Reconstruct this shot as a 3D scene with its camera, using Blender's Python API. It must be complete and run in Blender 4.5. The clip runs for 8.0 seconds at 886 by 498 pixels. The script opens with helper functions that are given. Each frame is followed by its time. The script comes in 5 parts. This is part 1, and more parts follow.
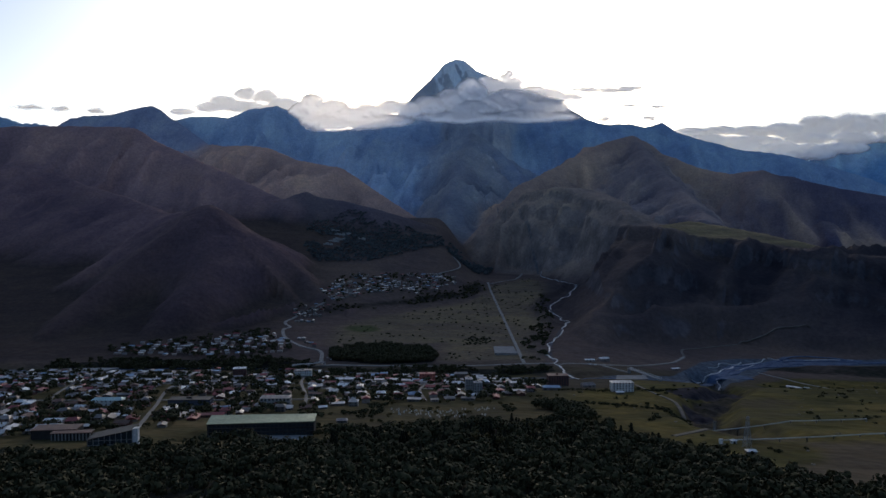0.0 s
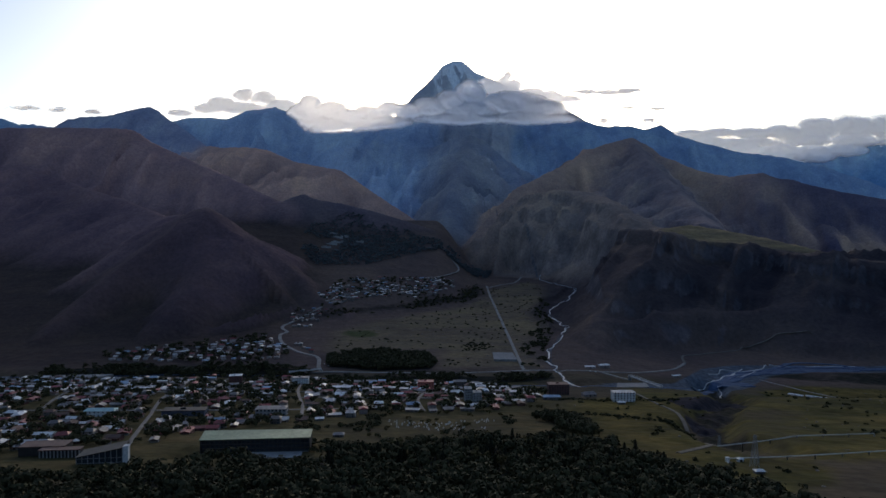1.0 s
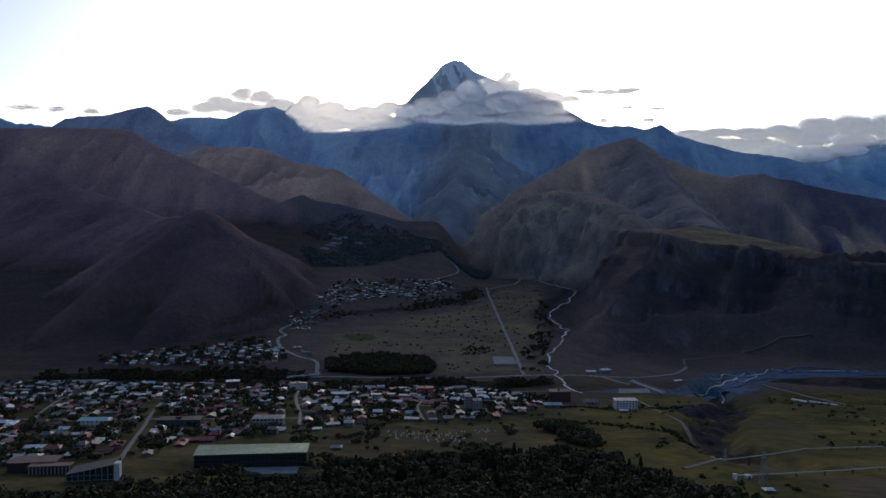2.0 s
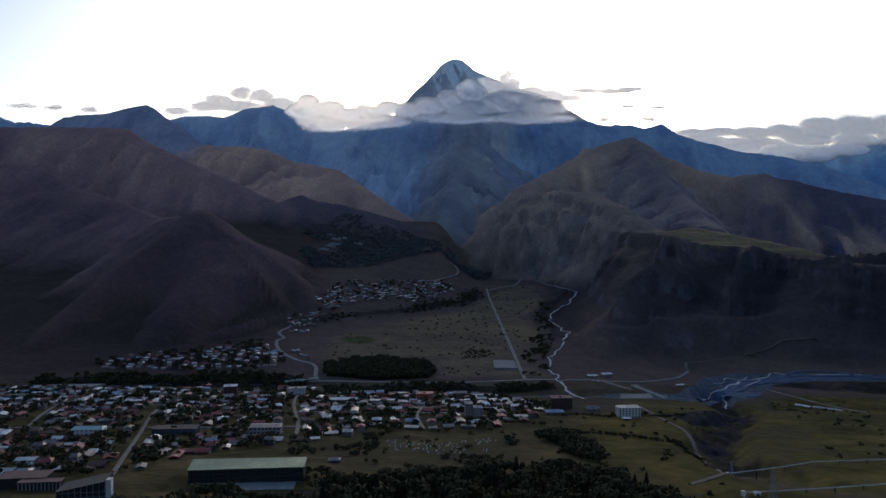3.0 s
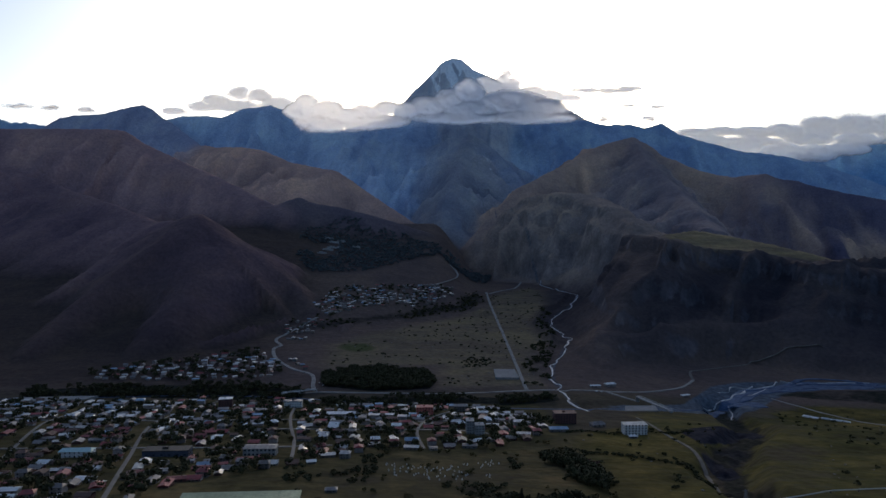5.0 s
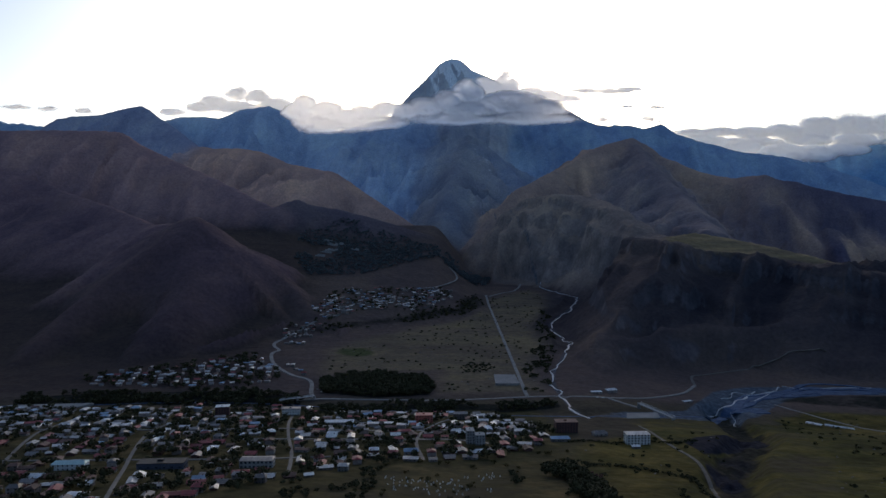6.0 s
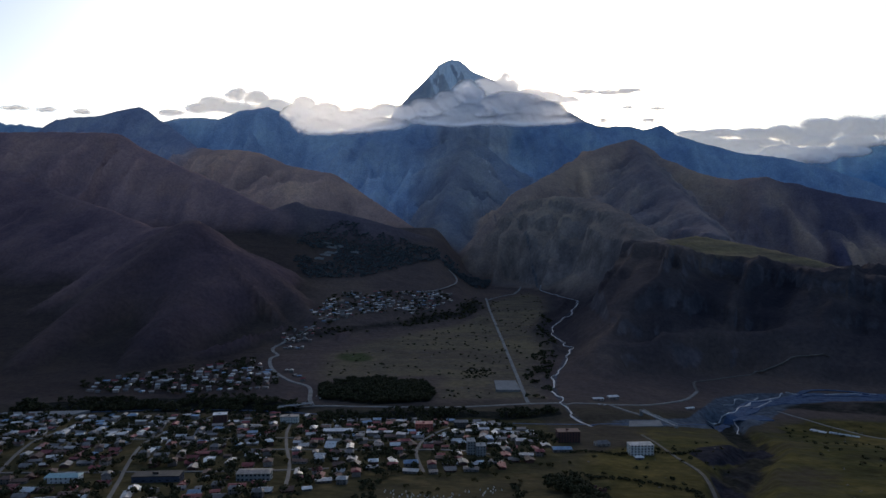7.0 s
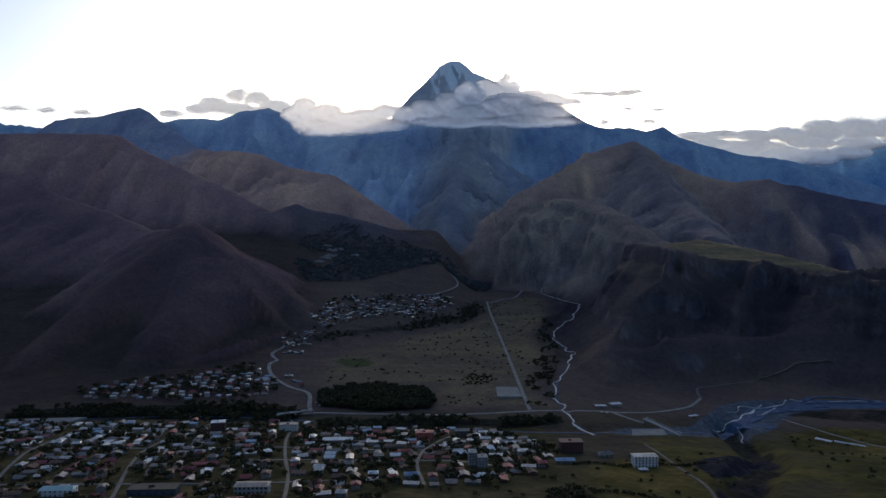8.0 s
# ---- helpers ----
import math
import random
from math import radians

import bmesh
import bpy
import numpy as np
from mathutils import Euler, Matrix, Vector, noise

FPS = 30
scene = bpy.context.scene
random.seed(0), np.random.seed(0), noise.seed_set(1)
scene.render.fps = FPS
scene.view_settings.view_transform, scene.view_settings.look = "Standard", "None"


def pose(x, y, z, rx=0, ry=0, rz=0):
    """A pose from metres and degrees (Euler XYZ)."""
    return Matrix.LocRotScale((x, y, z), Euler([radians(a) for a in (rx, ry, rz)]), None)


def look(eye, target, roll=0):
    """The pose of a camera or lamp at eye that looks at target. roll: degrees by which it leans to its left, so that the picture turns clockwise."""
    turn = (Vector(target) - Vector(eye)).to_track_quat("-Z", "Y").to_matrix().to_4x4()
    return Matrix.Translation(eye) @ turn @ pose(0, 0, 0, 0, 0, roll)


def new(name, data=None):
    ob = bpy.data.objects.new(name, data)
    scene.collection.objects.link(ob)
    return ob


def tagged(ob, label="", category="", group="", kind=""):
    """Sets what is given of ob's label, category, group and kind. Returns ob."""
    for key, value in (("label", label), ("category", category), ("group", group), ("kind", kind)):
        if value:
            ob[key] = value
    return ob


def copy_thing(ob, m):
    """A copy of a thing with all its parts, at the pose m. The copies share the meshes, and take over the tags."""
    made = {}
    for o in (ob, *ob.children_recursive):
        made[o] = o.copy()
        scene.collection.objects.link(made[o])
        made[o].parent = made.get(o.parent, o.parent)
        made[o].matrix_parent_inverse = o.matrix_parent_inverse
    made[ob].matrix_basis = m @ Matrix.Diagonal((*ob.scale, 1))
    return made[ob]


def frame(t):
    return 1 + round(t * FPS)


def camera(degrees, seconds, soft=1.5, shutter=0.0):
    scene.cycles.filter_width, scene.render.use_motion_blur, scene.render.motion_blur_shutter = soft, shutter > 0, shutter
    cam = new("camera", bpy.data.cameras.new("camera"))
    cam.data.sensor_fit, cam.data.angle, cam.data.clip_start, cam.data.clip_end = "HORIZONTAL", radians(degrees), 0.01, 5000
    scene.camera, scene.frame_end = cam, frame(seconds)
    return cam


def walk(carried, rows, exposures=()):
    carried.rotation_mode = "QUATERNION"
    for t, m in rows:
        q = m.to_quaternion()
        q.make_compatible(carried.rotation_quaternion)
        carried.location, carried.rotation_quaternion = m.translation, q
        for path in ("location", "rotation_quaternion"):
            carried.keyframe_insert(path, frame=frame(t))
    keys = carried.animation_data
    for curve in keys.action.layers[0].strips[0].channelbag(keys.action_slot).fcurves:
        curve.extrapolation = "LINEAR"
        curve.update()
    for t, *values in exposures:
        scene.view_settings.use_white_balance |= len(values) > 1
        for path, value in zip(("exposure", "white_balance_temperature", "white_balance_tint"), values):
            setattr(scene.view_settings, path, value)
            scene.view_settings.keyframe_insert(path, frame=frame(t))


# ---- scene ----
cam = camera(65.0, 8.0)
PATH = [
    (0.0, 0.0, 0.0, 259.5, 0.0, -2.496, 0.0),
    (0.5, -0.37, 6.76, 263.38, -0.06, -2.486, 0.074),
    (1.0, -0.75, 13.49, 267.28, -0.136, -2.434, 0.1),
    (1.5, -1.14, 20.19, 271.2, -0.18, -2.472, 0.095),
    (3.0, -2.33, 40.13, 283.04, -0.243, -2.685, 0.17),
    (3.5, -2.73, 46.72, 287.02, -0.252, -2.791, 0.142),
    (4.0, -3.14, 53.28, 291.01, -0.287, -2.83, 0.115),
    (4.5, -3.56, 59.82, 295.02, -0.301, -2.848, 0.105),
    (6.0, -4.84, 79.25, 307.15, -0.431, -2.881, 0.019),
    (6.5, -5.28, 85.67, 311.23, -0.456, -2.898, 0.031),
    (7.0, -5.72, 92.07, 315.32, -0.468, -2.877, 0.032),
    (7.5, -6.17, 98.43, 319.43, -0.467, -2.899, 0.056),
    (8.0, -6.62, 104.77, 323.55, -0.428, -2.86, 0.126),
]


def eye_pose(x, y, z, yaw, pitch, roll):
    return Matrix.Translation((x, y, z)) @ (Matrix.Rotation(radians(yaw), 4, "Z") @ Matrix.Rotation(radians(90 + pitch), 4, "X") @ Matrix.Rotation(radians(roll), 4, "Z"))


walk(cam, [(row[0], eye_pose(*row[1:])) for row in PATH], [(0.0, 0.4, 6050, 10), (8.0, 0.4, 6050, 10)])

# ---- evening light: a low veiled sun stands behind the range, the sky round it glows ----
SUN_AZIMUTH, SUN_HEIGHT = 3.0, 14.0
world = bpy.data.worlds.new("evening_sky")
scene.world = world
world.use_nodes = True
wn, wl = world.node_tree.nodes, world.node_tree.links
sky = wn.new("ShaderNodeTexSky")
sky.sky_type = "NISHITA"
sky.sun_disc = False
sky.sun_elevation, sky.sun_rotation = radians(SUN_HEIGHT), radians(SUN_AZIMUTH)
sky.altitude, sky.air_density, sky.dust_density, sky.ozone_density = 1900, 1.0, 10.0, 1.6
wl.new(sky.outputs[0], wn["Background"].inputs[0])
wn["Background"].inputs[1].default_value = 0.11
sun = new("sun", bpy.data.lights.new("sun", "SUN"))
sun.data.energy, sun.data.angle, sun.data.color = 0.6, radians(12), (1.0, 0.76, 0.52)
sa, sh = radians(SUN_AZIMUTH), radians(SUN_HEIGHT)
sun.matrix_world = look((0, 0, 3000), (-1000 * math.sin(sa) * math.cos(sh), -1000 * math.cos(sa) * math.cos(sh), 3000 - 1000 * math.sin(sh)))
RIDGES = {
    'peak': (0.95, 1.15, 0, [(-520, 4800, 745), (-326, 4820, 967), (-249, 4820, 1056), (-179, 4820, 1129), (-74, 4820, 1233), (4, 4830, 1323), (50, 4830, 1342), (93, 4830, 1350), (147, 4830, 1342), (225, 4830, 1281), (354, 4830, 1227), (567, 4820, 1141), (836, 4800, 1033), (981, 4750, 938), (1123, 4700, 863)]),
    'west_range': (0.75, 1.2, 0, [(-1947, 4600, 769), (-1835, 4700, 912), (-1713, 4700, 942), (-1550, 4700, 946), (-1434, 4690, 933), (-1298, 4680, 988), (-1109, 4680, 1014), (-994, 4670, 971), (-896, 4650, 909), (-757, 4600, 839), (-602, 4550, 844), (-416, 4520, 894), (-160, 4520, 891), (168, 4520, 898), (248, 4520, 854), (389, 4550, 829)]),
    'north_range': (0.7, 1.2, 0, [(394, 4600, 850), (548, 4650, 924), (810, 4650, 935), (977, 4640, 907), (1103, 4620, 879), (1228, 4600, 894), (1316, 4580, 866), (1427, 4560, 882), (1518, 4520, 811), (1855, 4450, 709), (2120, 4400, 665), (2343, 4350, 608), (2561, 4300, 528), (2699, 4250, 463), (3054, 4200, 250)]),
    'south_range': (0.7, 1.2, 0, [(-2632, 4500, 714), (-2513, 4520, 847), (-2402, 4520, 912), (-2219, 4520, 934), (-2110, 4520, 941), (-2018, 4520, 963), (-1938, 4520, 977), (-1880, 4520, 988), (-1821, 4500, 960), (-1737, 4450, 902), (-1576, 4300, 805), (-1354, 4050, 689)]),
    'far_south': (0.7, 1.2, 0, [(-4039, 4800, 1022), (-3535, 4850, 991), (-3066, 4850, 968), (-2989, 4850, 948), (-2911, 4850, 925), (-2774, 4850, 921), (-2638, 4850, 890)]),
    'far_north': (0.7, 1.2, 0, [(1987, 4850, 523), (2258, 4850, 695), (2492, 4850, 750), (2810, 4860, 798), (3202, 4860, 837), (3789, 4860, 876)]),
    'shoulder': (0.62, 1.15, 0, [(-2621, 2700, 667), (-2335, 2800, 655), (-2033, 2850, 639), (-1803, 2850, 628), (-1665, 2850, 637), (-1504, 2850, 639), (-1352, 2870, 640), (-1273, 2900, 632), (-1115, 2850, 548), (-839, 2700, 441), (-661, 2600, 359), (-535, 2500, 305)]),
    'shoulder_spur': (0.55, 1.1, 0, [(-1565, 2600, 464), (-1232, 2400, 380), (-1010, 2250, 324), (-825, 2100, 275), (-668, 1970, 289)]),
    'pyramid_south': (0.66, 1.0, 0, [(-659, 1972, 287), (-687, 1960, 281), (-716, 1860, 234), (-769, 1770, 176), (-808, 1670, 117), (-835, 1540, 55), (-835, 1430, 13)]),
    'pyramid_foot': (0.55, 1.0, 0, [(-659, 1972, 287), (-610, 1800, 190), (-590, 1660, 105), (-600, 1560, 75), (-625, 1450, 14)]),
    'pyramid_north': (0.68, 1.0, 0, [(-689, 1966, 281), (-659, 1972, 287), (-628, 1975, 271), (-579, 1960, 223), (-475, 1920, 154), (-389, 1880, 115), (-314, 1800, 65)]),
    'wooded_hill': (0.62, 1.15, 0, [(-735, 2450, 155), (-726, 2600, 237), (-620, 2600, 313), (-552, 2580, 344), (-504, 2568, 354), (-454, 2560, 339), (-360, 2550, 324), (-256, 2550, 299), (-133, 2560, 262), (-29, 2580, 229), (34, 2600, 145)]),
    'wooded_spur': (0.5, 1.1, 0, [(-504, 2568, 354), (-445, 2450, 264), (-399, 2350, 187), (-355, 2250, 123)]),
    'gold_ridge': (0.6, 1.15, 0, [(-1354, 4050, 689), (-1179, 3800, 659), (-1000, 3600, 635), (-874, 3500, 611), (-698, 3400, 543), (-548, 3320, 512), (-478, 3300, 498), (-353, 3250, 415), (-217, 3180, 325), (-85, 3080, 243), (14, 2950, 130)]),
    'mid_bump': (0.75, 1.15, 0, [(-327, 4300, 563), (-118, 4300, 680), (55, 4250, 747), (173, 4200, 768), (240, 4180, 743), (322, 4150, 679), (396, 4050, 578), (455, 3850, 453)]),
    'mid_spur': (0.65, 1.1, 0, [(173, 4200, 768), (97, 3850, 562), (31, 3500, 379), (16, 3200, 190)]),
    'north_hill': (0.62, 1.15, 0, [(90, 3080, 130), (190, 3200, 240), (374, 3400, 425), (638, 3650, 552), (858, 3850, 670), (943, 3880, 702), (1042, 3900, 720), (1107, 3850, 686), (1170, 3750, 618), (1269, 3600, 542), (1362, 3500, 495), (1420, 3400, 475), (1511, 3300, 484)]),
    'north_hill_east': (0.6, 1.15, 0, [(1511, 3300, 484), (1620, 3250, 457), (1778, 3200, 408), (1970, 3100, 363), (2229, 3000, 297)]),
    'north_spur': (0.6, 1.1, 0, [(1058, 3900, 720), (1006, 3400, 540), (994, 2950, 396), (940, 2600, 317), (889, 2350, 264)]),
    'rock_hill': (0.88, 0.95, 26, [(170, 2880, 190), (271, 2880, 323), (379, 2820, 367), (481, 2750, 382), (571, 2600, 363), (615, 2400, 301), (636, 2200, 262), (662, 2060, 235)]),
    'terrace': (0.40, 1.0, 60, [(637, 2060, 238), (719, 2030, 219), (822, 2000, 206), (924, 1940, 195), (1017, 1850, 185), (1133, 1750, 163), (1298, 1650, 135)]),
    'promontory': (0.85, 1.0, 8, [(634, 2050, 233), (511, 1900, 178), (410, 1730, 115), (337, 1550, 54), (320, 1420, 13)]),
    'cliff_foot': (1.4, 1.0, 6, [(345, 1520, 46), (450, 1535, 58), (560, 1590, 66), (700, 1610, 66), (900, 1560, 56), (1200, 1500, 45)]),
    # added out of view behind the camera, closes off the eastern sky
    'unseen_east_range': (0.5, 1.1, 0, [(-4200, -1500, 900), (-2500, -2100, 1000), (0, -2300, 1050), (2500, -2100, 950), (4200, -1500, 900)]),
}
# ---- terrain: one height function for the whole valley ----
STREAM = [(222, 1108, 2), (207, 1172, 1), (206, 1248, 0), (201, 1303, 2), (218, 1402, 7), (252, 1498, 11), (292, 1625, 16), (283, 1670, 18), (276, 1819, 26), (314, 1920, 31), (370, 2035, 37), (430, 2230, 46), (390, 2310, 52), (345, 2470, 58), (281, 2850, 80), (257, 3292, 119), (210, 3700, 190)]
RIVER = [(-1500, 1180, 0), (-696, 1196, 0), (-442, 1216, 0), (-274, 1206, 0), (-100, 1165, 0), (90, 1130, 0), (222, 1120, 0), (331, 1140, -2), (419, 1172, -10), (481, 1235, -18), (536, 1290, -22), (602, 1333, -22), (708, 1362, -22), (816, 1359, -22), (1500, 1400, -30)]
GULLY = [(470, 1225, -18), (430, 1050, 0), (385, 916, 30), (306, 801, 48), (256, 662, 70), (246, 580, 84), (270, 506, 95)]


def lattice(ix, iy, seed):
    h = (ix.astype(np.int64) * 374761393 + iy.astype(np.int64) * 668265263 + seed * 974634777) & 0xFFFFFFFF
    h = ((h ^ (h >> 13)) * 1274126177) & 0xFFFFFFFF
    return ((h ^ (h >> 16)) & 0xFFFFFF) / 0xFFFFFF


def noise2(x, y, seed=0):
    """Smooth noise from -1 to 1, one lump a unit."""
    ix, iy = np.floor(x), np.floor(y)
    fx, fy = x - ix, y - iy
    fx, fy = fx * fx * fx * (fx * (fx * 6 - 15) + 10), fy * fy * fy * (fy * (fy * 6 - 15) + 10)
    a, b = lattice(ix, iy, seed), lattice(ix + 1, iy, seed)
    c, d = lattice(ix, iy + 1, seed), lattice(ix + 1, iy + 1, seed)
    return 2 * ((a + (b - a) * fx) + ((c + (d - c) * fx) - (a + (b - a) * fx)) * fy) - 1


def fractal(x, y, octaves, seed=0, ridged=False):
    total, size, most = 0 * x, 1.0, 0.0
    for n in range(octaves):
        v = noise2(x * 2.03**n + 17.3 * n, y * 2.03**n - 9.1 * n, seed + n)
        total = total + size * (1 - 2 * np.abs(v) if ridged else v)
        most += size
        size *= 0.5
    return total / most


def ease(v, a, b):
    v = np.clip((v - a) / (b - a), 0, 1)
    return v * v * (3 - 2 * v)


def from_line(x, y, nodes):
    """Distance from a line of nodes, the length along it and the third value there."""
    best, along, third, run = np.full(x.shape, 1e9), 0 * x, 0 * x, 0.0
    for (x0, y0, z0), (x1, y1, z1) in zip(nodes, nodes[1:]):
        dx, dy = x1 - x0, y1 - y0
        size = math.hypot(dx, dy)
        u = np.clip(((x - x0) * dx + (y - y0) * dy) / size**2, 0, 1)
        d = np.hypot(x - x0 - u * dx, y - y0 - u * dy)
        near = d < best
        best, along, third = np.where(near, d, best), np.where(near, run + u * size, along), np.where(near, z0 + u * (z1 - z0), third)
        run += size
    return best, along, third


def floor_height(x, y):
    """The valley floor: the town's slope, the river plain, the fan and the upper village's slope."""
    town = np.interp(y, [-2500, 0, 250, 330, 420, 520, 600, 730, 780, 870, 945, 1000, 1070, 1130, 1190], [330, 185, 140, 124, 109, 94, 81, 58, 50, 41, 31, 21, 10, 3, 0])
    fan = 0.047 * np.clip(y - 1250, 0, 1600)
    brink = np.interp(x, [-700, -380, -100, 100], [1480, 1650, 1800, 1900])
    left = ease(-x, -150, 30)
    upper = 0.215 * np.clip(y - brink, 0, 900) * left * (1 - 0.75 * ease(y, 2700, 3500))
    right = -26 * ease(x, 230, 600) * ease(y, 880, 1120) * (1 - ease(y, 1600, 2000))
    far = ease(y, 2700, 3600) * 60
    return np.where(y < 1240, town, fan) + upper + right + far


# valley side colours: dry grass, heath, scrub, scree, slate; haze put into far rock
COVER_AND_HAZE = {
    # depth haze and side shade put into colour: nearer hills, pyramid's north face darker
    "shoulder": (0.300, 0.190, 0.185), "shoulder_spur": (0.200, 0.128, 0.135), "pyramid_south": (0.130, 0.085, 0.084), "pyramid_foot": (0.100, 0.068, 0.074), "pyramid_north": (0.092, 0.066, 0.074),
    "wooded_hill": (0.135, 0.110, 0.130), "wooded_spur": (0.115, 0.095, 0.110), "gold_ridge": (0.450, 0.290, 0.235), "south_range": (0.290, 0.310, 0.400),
    # mid hills: haze blue mixed into the tone, north hill's east flank darker
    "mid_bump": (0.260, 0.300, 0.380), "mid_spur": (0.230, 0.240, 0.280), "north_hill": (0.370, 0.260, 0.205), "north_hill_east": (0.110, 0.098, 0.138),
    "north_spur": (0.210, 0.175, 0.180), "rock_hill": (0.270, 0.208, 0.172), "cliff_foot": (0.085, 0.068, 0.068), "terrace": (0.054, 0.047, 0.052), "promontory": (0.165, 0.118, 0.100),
    # peak and far ranges: blue of the air painted into the rock colour
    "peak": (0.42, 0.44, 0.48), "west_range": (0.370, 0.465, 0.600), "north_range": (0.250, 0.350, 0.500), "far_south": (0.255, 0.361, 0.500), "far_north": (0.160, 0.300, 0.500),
    "unseen_east_range": (0.117, 0.097, 0.083),
}


def terrain(x, y, tinted_cover=False):
    x, y = np.atleast_1d(np.asarray(x, float)), np.atleast_1d(np.asarray(y, float))
    base = floor_height(x, y)
    wx = x + 60 * fractal(x / 420, y / 420, 3, 3)
    wy = y + 60 * fractal(x / 420, y / 420, 3, 8)
    powers = np.exp(base * 0 / 9.0)
    shades = powers.copy()
    crest = np.full(x.shape, 1e9)
    ribs = 0 * base
    tints = np.stack([shades * (1 - 0.4 * ease(-x, 260, 460) * ease(y, 1200, 1300)) * (a + (b - a) * ease(y, 1190, 1270)) for a, b in ((0.076, 0.112), (0.062, 0.084), (0.042, 0.074))], -1)
    for n, (side, (slope, power, flat, nodes)) in enumerate(RIDGES.items()):
        px, py, pz = np.array(nodes).T
        reach = 1.1 * (pz.max() + 40) / slope + flat + 110
        near = (x > px.min() - reach) & (x < px.max() + reach) & (y > py.min() - reach) & (y < py.max() + reach)
        if not near.any():
            continue
        ux, uy, vx, vy, low = x[near], y[near], wx[near], wy[near], base[near]
        d0, _, z = from_line(ux, uy, nodes)
        d1 = from_line(vx, vy, nodes)[0]
        crest[near] = np.minimum(crest[near], d0)
        keep = ease(d0, 0, 160)
        d = d0 * (1 - keep) + d1 * keep
        rise = np.maximum(z - low, 1)
        tx, ty = nodes[-1][0] - nodes[0][0], nodes[-1][1] - nodes[0][1]
        size = math.hypot(tx, ty)
        along, across = (vx * tx + vy * ty) / size, (vy * tx - vx * ty) / size
        spurs = 0.55 * fractal(along / 270 + 5 * n, across / 800, 4, 20 + n, ridged=True)
        d = np.hypot(np.maximum(d - flat, 0), 12) - 12
        d = d * (1 + 1.1 * np.maximum(0.24 - spurs, -0.06) * ease(d0, 15, 0.3 * rise / slope + 40))
        up = rise * np.clip(1 - d * slope / rise, 0, 1) ** power
        powers[near] += np.where(up > 0.5, np.exp(np.minimum(up, 2500) / 9.0) - 1, 0)
        share = np.where(up > 0.5, np.exp(np.minimum(up, 2500) / 30.0) - 1, 0)
        shades[near] += share
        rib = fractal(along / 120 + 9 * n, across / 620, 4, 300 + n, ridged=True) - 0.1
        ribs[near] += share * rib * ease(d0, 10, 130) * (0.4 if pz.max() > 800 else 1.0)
        tints[near] += share[..., None] * np.array(COVER_AND_HAZE[side])
    up = 9.0 * np.log(powers)
    rough = ease(up, 5, 120)
    smooth_cone = 1 - 0.7 * np.exp(-(((x + 690) / 260) ** 2) - ((y - 1850) / 260) ** 2)
    big = (fractal(wx / 320, wy / 320, 5, 50, ridged=True) - 0.4) * 120 * ease(up, 30, 560) * (0.06 + 0.94 * ease(crest, 15, 240)) * smooth_cone
    small = (fractal(wx / 120, wy / 120, 5, 57, ridged=True) - 0.3) * 40 * ease(up, 8, 200) * (0.15 + 0.85 * ease(crest, 5, 110)) * smooth_cone
    detail = big + small + fractal(x / 60, y / 60, 4, 70) * (0.8 + 2.5 * rough)
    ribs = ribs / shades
    detail = detail + 46 * ribs * ease(up, 15, 170)
    z = base + up + detail * (1 - 0.85 * ease(y, -200, 0) * ease(1260 - y, 0, 100))
    # rock steps and ledges of the northern side
    rocky = zone(x, y, ROCKY, 90) * ease(up, 25, 70)
    step = (z + 0.16 * x - 0.05 * y + 46 * fractal(wx / 190, wy / 190, 4, 45)) / 74
    part_up = step - np.floor(step)
    z = z + 0.4 * 74 * (ease(part_up, 0.42, 0.78) - part_up) * rocky * (0.35 + 0.65 * ease(fractal(x / 260, y / 260, 2, 47), -0.3, 0.35))
    # the sloping meadow on the northern terrace
    bench = 202 + 0.25 * (y - 1931) - 0.013 * (x - 756) + 4 * fractal(x / 90, y / 90, 3, 40)
    z = z + np.clip(bench - z, -60, 60) * zone(x, y, TERRACE, 18)
    # the flat head of the fan between the two slopes
    z = z + np.minimum(base + 2.5 * fractal(x / 35, y / 35, 3, 41) - z, 0) * zone(x, y, FAN, 26)
    # the levelled ground of the hotel
    z = z + (90.6 - z) * zone(x, y, [(-200, 508), (-200, 556), (-88, 560), (-88, 510)], 7)
    # the stream's ravine cuts the foot of the north side
    d, _, bed = from_line(x, y, STREAM)
    cut = np.maximum(d - 22, 0)
    z = np.minimum(z, np.maximum(base, bed + 2) + 0.72 * cut + cut * (0.10 * fractal(x / 45, y / 45, 3, 31, ridged=True) + 0.25 * fractal(x / 130, y / 130, 4, 34, ridged=True)) + 900 * ease(-y, -1180, -1080) + 900 * ease(d, 90, 320) + 900 * ease(y, 2450, 2650))
    # beds of the two rivers and of the gully below the pasture
    for line, wide, deep in ((RIVER, 34, 4.0), (STREAM, 9, 2.0), (GULLY, 30, 13.0)):
        d, _, _ = from_line(x + 7 * noise2(x / 40, y / 40, 90), y + 7 * noise2(x / 40, y / 40, 91), line)
        z = z - (deep + 0.35 * deep * (wide == 30) * fractal(x / 22, y / 22, 4, 95, ridged=True)) * (1 - ease(d, 0.45 * wide, 1.25 * wide)) * ease(y, 480, 620)
    # relief shading put into the colour: grassy ribs lighter, scrubby gullies darker
    return (z, tints / shades[..., None] * (1 + 0.55 * np.array([1.1, 1.0, 0.75]) * np.clip(ribs, -0.8, 0.8)[..., None])) if tinted_cover else z
# ---- materials ----
def material(name):
    m = bpy.data.materials.new(name)
    m.use_nodes = True
    return m, m.node_tree.nodes, m.node_tree.links, m.node_tree.nodes["Principled BSDF"]


